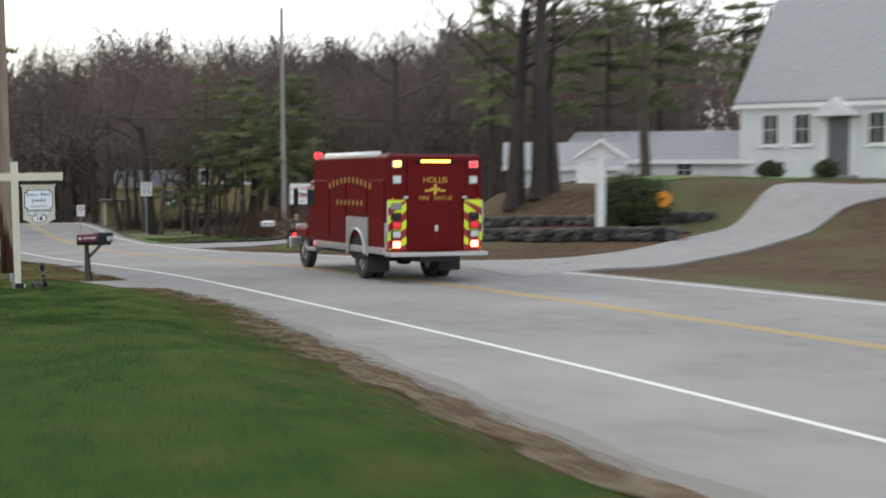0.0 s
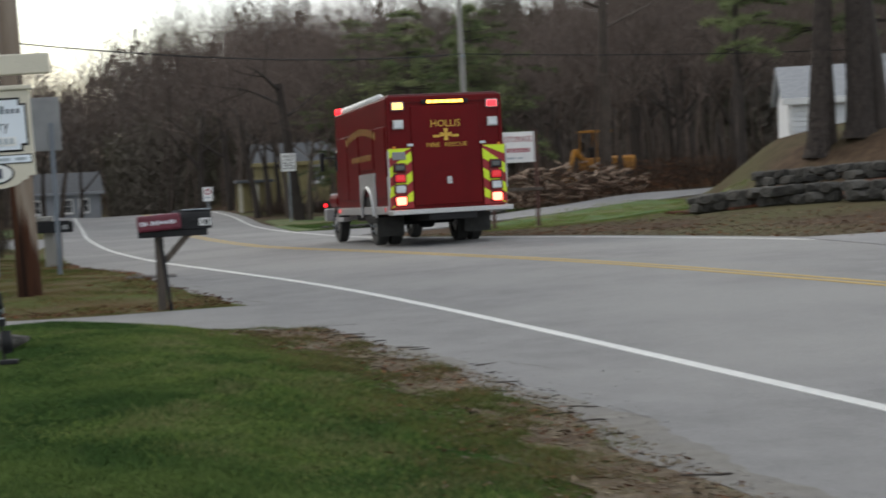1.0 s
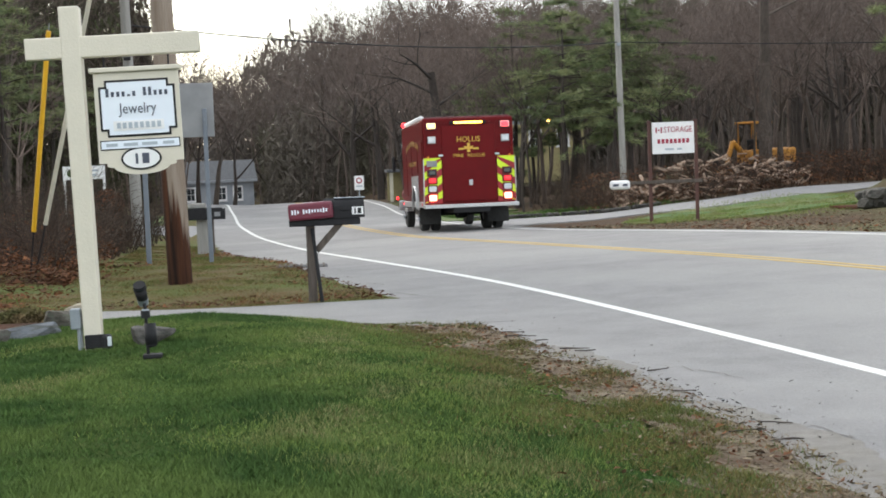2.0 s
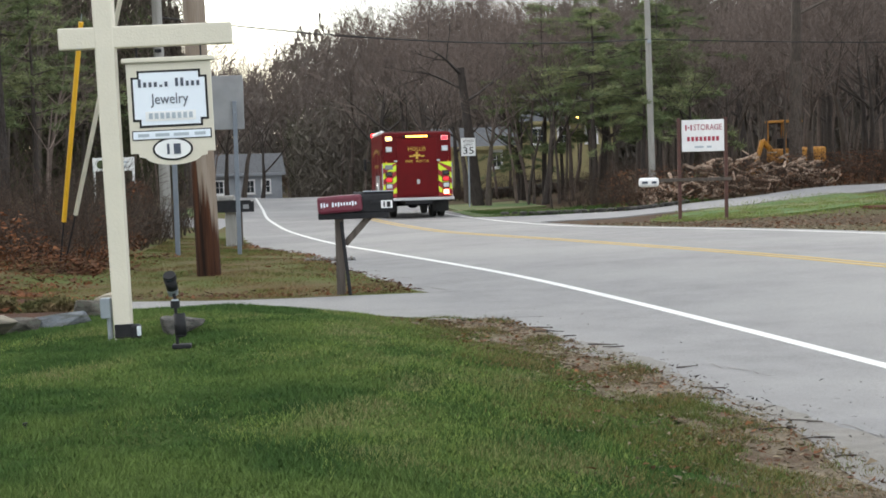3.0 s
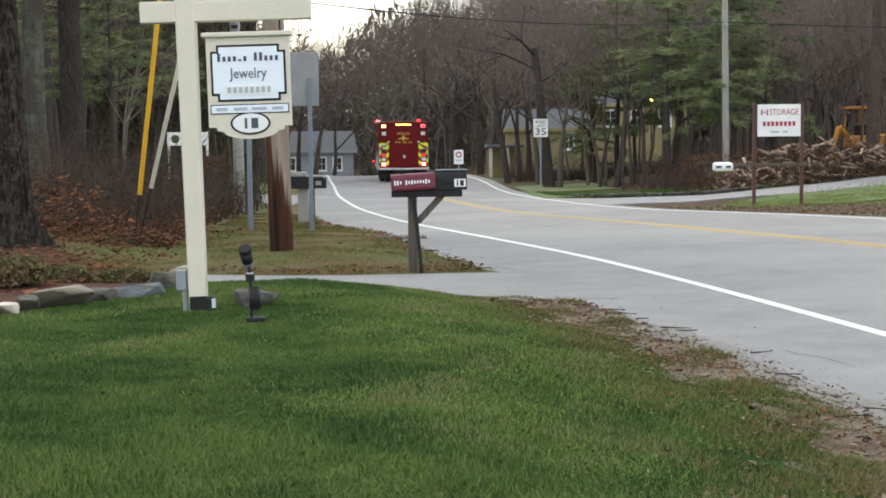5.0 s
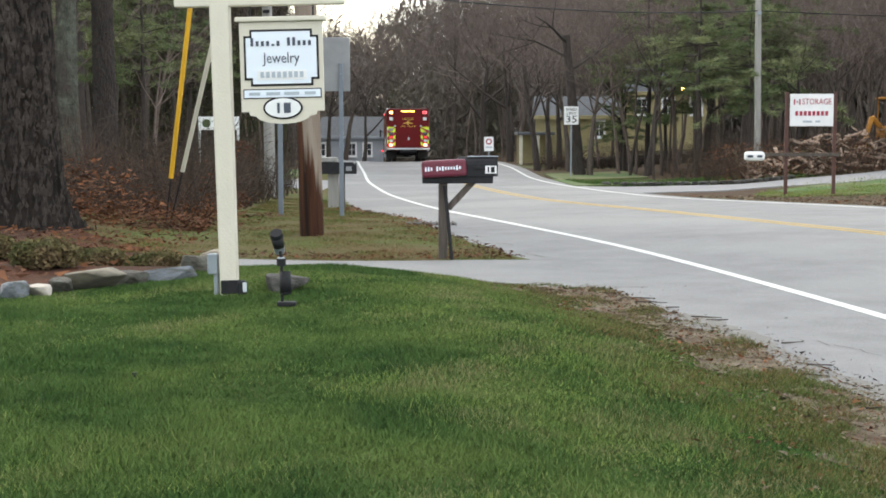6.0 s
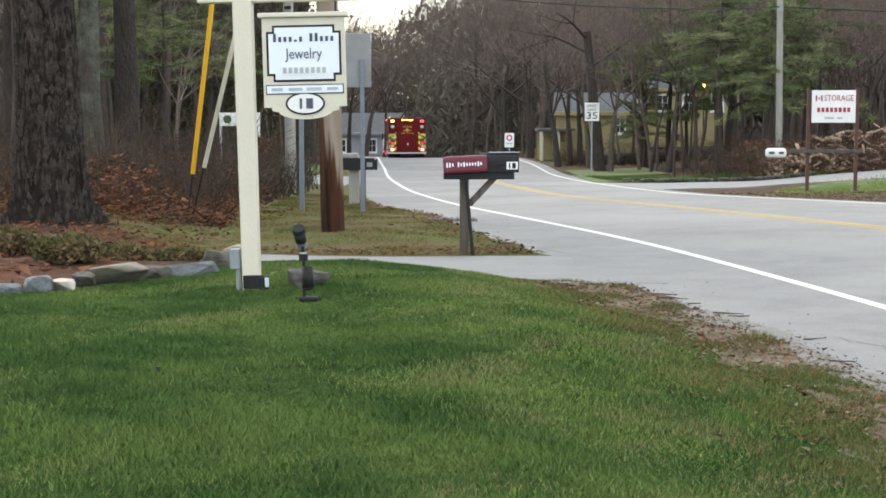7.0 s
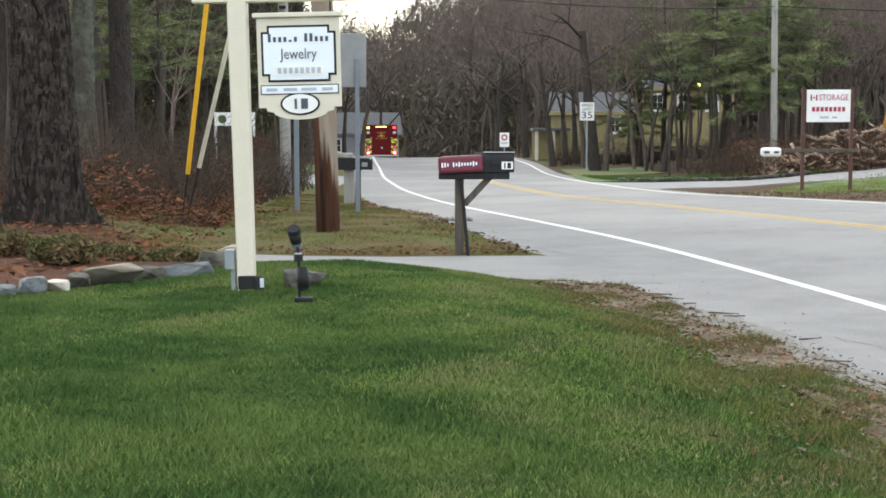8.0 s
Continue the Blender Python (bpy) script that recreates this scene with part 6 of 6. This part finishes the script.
leaves("bark_crumbs", 200, road_crumbs, 0.03, "dark bark and twig crumbs on the road's edge", 38, 0.006, M_BARK_DARK)


def brush(name, n, place, label, seed, h=1.4):
    rnd = random.Random(seed)
    paths = []
    for _ in range(n):
        x, y = place(rnd)
        b = Vector((x, y, lz(x, y) - 0.05))
        tall = h * (0.35 + 0.75 * rnd.random() ** 2 + 0.35 * abs(math.sin(x * 1.3 + 0.7 * y)))
        for k in range(5):
            d = Vector((rnd.gauss(0, 0.4), rnd.gauss(0, 0.4), 1)) * tall * rnd.uniform(0.35, 1.15)
            paths.append(([(b, 0.009), (b + d * 0.55 + Vector((rnd.gauss(0, 0.06), 0, 0)), 0.006), (b + d, 0.003)], 3))
            for j in range(3):
                e = b + d * rnd.uniform(0.35, 0.9)
                g = Vector((rnd.gauss(0, 0.35), rnd.gauss(0, 0.35), 0.2)) * tall * 0.7
                paths.append(([(e, 0.005), (e + g, 0.002)], 3))
    v, f = tubes(paths)
    return tagged(raw(name, v, f, M_BRUSH), label, "", "", "stuff")


brush("underbrush", 720, lambda r: (-3.4 - 9 * r.random() ** 1.2, 22.0 + 19 * r.random()), "tangled bare underbrush at the wood's edge", 41, 1.4)
brush("underbrush", 600, lambda r: (lambda x: (x, float(np.interp(x, *side_y)) + 2.6 + 9 * r.random()))(9 + 22 * r.random()), "tangled bare underbrush beyond the side road", 42, 1.6)

brush("underbrush", 220, lambda r: (5.6 + 9 * r.random(), 67.5 + 4 * r.random()), "tangled bare underbrush before the yellow house", 43, 1.05)


def shrub(x, y, w, h, n, label, material=None):
    nr = np.random.RandomState(int(x * 100) % 1000)
    d = nr.normal(size=(n, 3))
    d /= np.linalg.norm(d, axis=1, keepdims=True)
    lump = 1 + 0.22 * np.sin(d[:, 0] * 5 + 1) * np.sin(d[:, 1] * 6)
    c = d * (nr.uniform(0.55, 1.0, n) * lump)[:, None] * np.array([w / 2, w / 2, h / 2]) + np.array([0, 0, h / 2])
    c[:, 2] = np.maximum(c[:, 2], 0.02)
    s = empty("shrub", pose(x, y, lz(x, y)), label, "shrub")
    k = nr.normal(size=(n, 3, 3)) * (0.018 if h < 0.4 else 0.05)
    tris("foliage", c[:, None] + k, material or M_SHRUB, s, "dense small leaves")
    st = bmesh.new()
    for q in range(5):
        a = q * 1.256
        rod(st, (0, 0, -0.1), (0.25 * w * math.cos(a), 0.25 * w * math.sin(a), h * 0.7), 0.03, 0.01, 6)
    part("stems", st, M_BARK_DARK, s)
    return s


shrub(19.5, 28.0, 2.6, 1.8, 9000, "rounded dark evergreen shrub beside the roofed sign")
disc = part("orange_disc", rod(bmesh.new(), (20.2, 26.9, 0), (20.1, 26.75, 0), 0.27, seg=28), M_ORANGE)
disc.location = (0, 0, lz(20, 26.9) + 0.95)
tagged(disc, "round orange reflective marker before the shrub", "marker")
part("stake", rod(bmesh.new(), (20.16, 26.86, -1.0), (20.16, 26.86, 0.1), 0.03, seg=8), M_POSTWOOD, disc)
part("dark_bar", bx(20.1, 26.735, 0, 0.24, 0.03, 0.06), M_BLACK, disc)
for x, y, w in ((30.2, 37.2, 1.1), (31.5, 34.9, 1.0), (33.6, 31.2, 1.2)):
    shrub(x, y, w, 0.8, 2500, "low dark foundation shrub by the white house")
for x, y, w, h in ((-3.3, 12.9, 0.62, 0.24), (-3.2, 14.6, 0.5, 0.2), (-2.5, 13.9, 0.6, 0.22), (-4.45, 14.8, 0.75, 0.26), (-4.7, 13.2, 0.8, 0.24)):
    shrub(x, y, w, h, 6000, "low olive juniper tuft in the mulch bed", M_JUNIPER)
shrub(-7.2, 58, 1.3, 1.3, 2500, "round reddish shrub on a far lawn", M_LEAF)
band("far_lawn", np.arange(-11, -4.6, 0.5), ([-11, -4.6], [60.5, 59.5]), 5.6, 0.02, M_YARD, "green lawn beyond the near wood")


def build_excavator():
    x, y = 20.0, 61.5
    s = empty("excavator", pose(x, y, lz(x, y) - 0.02, 0, 0, 24), "small yellow excavator parked among the trees", "excavator")
    for dy in (-0.7, 0.7):
        part("track", bx(0, dy, 0.35, 2.4, 0.42, 0.66, 0.18), M_RUBBER, s, "dark crawler track")
    part("body", bx(0.3, 0, 1.1, 2.0, 1.6, 0.6, 0.08), M_CAT, s, "yellow engine body")
    cab = bmesh.new()
    for dx, dy in ((-0.75, -0.55), (-0.75, 0.55), (0.1, -0.55), (0.1, 0.55)):
        box(cab, dx, dy, 1.95, 0.09, 0.09, 1.2, 0.01)
    box(cab, -0.32, 0, 2.55, 1.0, 1.25, 0.1, 0.02)
    part("cab_frame", cab, M_CAT, s, "yellow cab frame")
    part("seat", bx(-0.3, 0, 1.6, 0.45, 0.5, 0.5, 0.06), M_BLACK, s)
    bm = bmesh.new()
    rod(bm, (-0.9, 0, 1.2), (-1.5, 0, 1.75), 0.14, 0.12, 8)
    rod(bm, (-1.5, 0, 1.75), (-1.9, 0, 0.7), 0.11, 0.09, 8)
    part("boom", bm, M_CAT, s, "yellow folded boom")
    part("bucket", bx(-1.95, 0, 0.4, 0.45, 0.7, 0.4, 0.08), M_CAT, s)
    part("counterweight", bx(1.25, 0, 1.15, 0.35, 1.5, 0.6, 0.1), M_CAT, s)
    return s


build_excavator()
pile = empty("log_pile", pose(15.6, 53.2, lz(15.6, 53.2)), "heap of split logs and brush with pale cut ends", "log pile")
rl = random.Random(77)
log_me = bpy.data.meshes.new("log")
lb = rod(bmesh.new(), (0, -0.22, 0), (0, 0.22, 0), 0.11, 0.10, 9)
lb.to_mesh(log_me)
lb.free()
log_me.materials.append(M_LOG)
for i in range(300):
    u = rl.uniform(-4.6, 4.2)
    d = rl.gauss(0, 0.7)
    h = max(0.05, (1.55 - 0.6 * abs(d)) * rl.random() * (1.0 - 0.03 * u * u))
    lg = new("log", log_me)
    lg.parent = pile
    gx_, gy_ = 15.6 + u, 53.2 + 0.55 * u + d
    lg.matrix_basis = Matrix.LocRotScale((u, 0.55 * u + d, lz(gx_, gy_) - lz(15.6, 53.2) + h), Euler((rl.uniform(-0.6, 0.6), rl.uniform(-0.6, 0.6), rl.uniform(0, 3.1))), (rl.uniform(0.2, 0.6), rl.uniform(0.7, 1.3), rl.uniform(0.2, 0.6)))


def grass(name, n, place, h, material, label, seed):
    nr = np.random.RandomState(seed)
    x, y = place(nr, n)
    n = len(x)
    z = land(x, y) - 0.012
    clump = np.sin(x * 3.1 + 1.9 * np.sin(y * 1.3)) * np.sin(y * 2.2 + 1.6 * np.sin(x * 1.7)) + 0.5 * np.sin(x * 9.3 + 2 * np.sin(y * 5.1)) * np.sin(y * 7.7 + x)
    hh = h * nr.uniform(0.5, 1.25, n) * (1 + 0.42 * clump)
    a = nr.uniform(0, 6.283, n)
    w = 0.0018 + 0.00024 * np.clip(y, 0, 40)
    lean = nr.normal(0, 0.55, (n, 2)) * hh[:, None]
    base = np.stack([x, y, z], 1)
    side = np.stack([np.cos(a) * w, np.sin(a) * w, np.zeros(n)], 1)
    tip = base + np.stack([lean[:, 0], lean[:, 1], hh], 1)
    return tagged(tris(name, np.stack([base - side, base + side, tip], 1), material), label, "", "", "stuff")


def lawn_place(nr, n):
    y = 13.62 - 10.2 * nr.uniform(0, 1, n) ** 0.75
    t = nr.uniform(0, 1, n)
    lo, hi = np.maximum(np.interp(y, *lawn_left), -4.6), on(LAWN, y) - 0.22 - np.abs(nr.normal(0, 0.45, n))
    return lo + (hi - lo) * t, y


def lawn_back_place(nr, n):
    y = 7.0 - 24.0 * nr.uniform(0, 1, n) ** 1.15
    hi = on(LAWN, y) - 0.4 + nr.normal(0, 0.15, n)
    return hi - 9.0 * nr.uniform(0, 1, n), y


def verge_place(nr, n):
    y = 16.2 + 20 * nr.uniform(0, 1, n) ** 1.6
    hi = on(LEFT, y) - 0.05
    lo = np.interp(y, [16, 19, 24, 45], [-4.5, -4.6, -3.2, -3.8])
    return lo + (hi - lo) * nr.uniform(0, 1, n), y


def pale_place(nr, n):
    """Yellowed blades in drifts, thicker towards the road."""
    x, y = lawn_place(nr, n)
    drift = np.sin(x * 2.3 + 1.5 * np.sin(y * 1.9 + 0.7)) + np.sin(y * 2.9 + 1.3 * np.sin(x * 2.1)) + 0.7 * np.sin(x * 6.7 - y * 4.9)
    near_road = np.clip((x - on(LAWN, y) + 3.4) / 3.0, 0, 1.1)
    keep = drift + nr.normal(0, 0.8, n) > 1.95 - 3.0 * near_road
    return x[keep], y[keep]


def green_verge_place(nr, n):
    x, y = verge_place(nr, n)
    drift = np.sin(x * 2.9 + 1.2 * np.sin(y * 1.3)) + np.sin(y * 1.7 + x)
    keep = drift + nr.normal(0, 0.5, n) > 1.1 - 1.1 * np.clip((x - on(LEFT, y) + 1.6) / 1.2, 0, 1)
    return x[keep], y[keep]


def edge_place(nr, n):
    y = np.where(nr.uniform(0, 1, n) < 0.72, nr.uniform(2.5, 13.6, n), nr.uniform(-14, 2.5, n))
    x = on(LAWN, y) - 0.3 + nr.normal(0, 0.38, n)
    x = np.minimum(x, on(LEFT, y) - 0.02 - np.abs(nr.normal(0, 0.2, n)))
    tuft = np.sin(x * 7.1 + 2.0 * np.sin(y * 2.9)) + np.sin(y * 5.3 + 1.7 * np.sin(x * 4.3)) + 0.6 * np.sin(x * 17 + y * 13)
    keep = tuft + nr.normal(0, 0.35, n) > -0.3 + 1.3 * np.clip(x - on(LAWN, y) + 0.2, -0.3, 0.6)
    return x[keep], y[keep]


grass("lawn_grass", 520000, lawn_place, 0.026, M_GRASS, "short green lawn grass with yellowed patches", 51)
grass("lawn_grass", 260000, lawn_back_place, 0.04, M_GRASS, "short green lawn grass", 52)
def island_place(nr, n):
    x = nr.uniform(8.3, 17, n)
    y = np.interp(x, [8.2, 10, 12, 17.0], [36.0, 38.6, 40.0, 43.0]) + np.interp(x, [8.2, 9.6, 12, 17.0], [0.3, 1.9, 3.3, 3.6]) * nr.normal(-0.2, 0.62, n)
    return x, y


def strip_place(nr, n):
    x = nr.uniform(5.0, 13.5, n)
    y = np.interp(x, [4.9, 6, 8, 14], [51.5, 51, 50.4, 52]) + np.interp(x, [4.9, 6, 14], [4.5, 2.6, 1.0]) * nr.normal(0, 0.5, n)
    keep = x > on(FAR, y) + 0.9
    return x[keep], y[keep]


grass("strip_grass", 24000, strip_place, 0.09, M_GRASS, "rough green grass at the wood's edge", 59)
grass("island_grass", 30000, island_place, 0.05, M_PALEGRASS, "green grass on the junction's island", 55)
grass("lawn_grass", 360000, pale_place, 0.03, M_PALEGRASS, "yellowed lawn grass in drifts", 57)
grass("verge_grass", 50000, green_verge_place, 0.036, M_GRASS, "green grass on the verge beside the road", 58)
grass("edge_grass", 100000, edge_place, 0.03, M_GRASS, "green grass thinning out into bare dirt", 56)
grass("verge_grass", 120000, verge_place, 0.034, M_DRYGRASS, "short brown and green verge grass", 53)
grass("edge_grass", 130000, edge_place, 0.035, M_DRYGRASS, "dry grass thinning out into bare dirt", 54)


# sticks and cracks at the road's edge
rk = random.Random(3)
for i in range(14):
    y = rk.uniform(5.5, 13.0)
    x = float(on(LEFT, y)) + rk.gauss(0.0, 0.12)
    p, d, pts = Vector((x, y, 0)), Vector((rk.uniform(0.5, 1), rk.uniform(-0.5, 0.3), 0)), []
    for k in range(5):
        pts.append((Vector((p.x, p.y, lz(p.x, p.y) + 0.012)), rk.uniform(0.0025, 0.006)))
        p = p + (d + Vector((rk.gauss(0, 0.25), rk.gauss(0, 0.25), 0))) * rk.uniform(0.03, 0.08)
    v, f = tubes([(pts, 5)])
    tagged(raw("stick", v, f, M_BARK_DARK), "thin dark fallen stick on the road's edge", "stick", "fallen sticks")
for y in (5.0, 7.6, 10.2, 16.9, 18.6, 20.4, 21.8, 24.2):
    x = float(on(LEFT, y)) + rk.uniform(0.15, 0.4)
    v, f = [], []
    for k in range(14):
        w = (0.004 if y < 14 else 0.012) * (1 - abs(k - 7) / 7.5) + 0.0015
        v += [(x - w, y, lz(x, y) + 0.004), (x + w, y + w, lz(x, y) + 0.004)]
        if k:
            f.append((2 * k - 2, 2 * k - 1, 2 * k + 1, 2 * k))
        x += rk.uniform(-0.01, 0.06)
        y += rk.uniform(-0.16, 0.06)
    tagged(raw("road_crack", v, f, M_CRACK), "dark ragged crack in the asphalt", "", "", "structure")
nr_ = np.random.RandomState(8)
yy = nr_.uniform(3, 14, 500)
xx = on(LEFT, yy) + nr_.exponential(0.22, 500) - 0.15
c = np.stack([xx, yy, land(xx, yy) + 0.008], 1)
tagged(tris("roadside_grit", c[:, None] + nr_.normal(size=(500, 3, 3)) * np.array([0.006, 0.006, 0.005]), M_SAND), "loose grit along the road", "", "", "stuff")


# ---------------------------------------------------------------- what moves
# seconds, and the place of the truck's rear step
TRUCK = [(0.0, 7.55, 12.3), (0.2, 7.1, 16.6), (0.5, 6.68, 22.6), (0.7, 6.34, 24.5), (1.0, 5.74, 26.3), (1.5, 4.98, 30.6), (2.0, 4.42, 36.2), (3.5, 2.57, 54.4), (4.5, 1.18, 63.4), (6.5, -1.45, 86.3), (7.0, -2.22, 92.0), (7.5, -3.07, 98.0), (8.0, -4.00, 104.0)]


def motions():
    ts, xs, ys = np.array(TRUCK).T
    fine = np.linspace(0, 8, 241)
    k = np.exp(-0.5 * (np.arange(-18, 19) / 3.5) ** 2)

    def glide(v):
        w = np.interp(fine, ts, v)
        w = np.r_[2 * w[0] - w[18:0:-1], w, 2 * w[-1] - w[-2:-20:-1]]
        return np.convolve(w, k / k.sum(), "valid")

    x, y = glide(xs), glide(ys)
    yaw = glide(np.interp(ts, [0, 0.5, 1.0, 1.5, 2.0, 3.5, 4.5, 6.5, 8], [6.0, 3.0, 3.4, 1.6, 1.4, 2.4, 2.2, 4.0, 5.5]))
    rows, turned = [], np.r_[0, np.cumsum(np.hypot(np.diff(x), np.diff(y)))] / 0.46
    for i, t in enumerate(fine):
        a = radians(yaw[i])
        fx, fy = -math.sin(a), math.cos(a)
        z0 = lz(x[i] + 1.9 * fx, y[i] + 1.9 * fy)
        z1 = lz(x[i] + 6.6 * fx, y[i] + 6.6 * fy)
        pitch = math.atan2(z1 - z0, 4.7)
        if i % 6 == 0:
            rows.append((t, pose(x[i], y[i], z0 - 1.9 * math.sin(pitch), math.degrees(pitch), 0, yaw[i])))
    walk(truck, rows)
    for hub, wx, wy in truck_wheels:
        walk(hub, [(t, pose(wx, wy, 0.497, -math.degrees(turned[i]), 0, 0)) for i, t in enumerate(fine)])


motions()
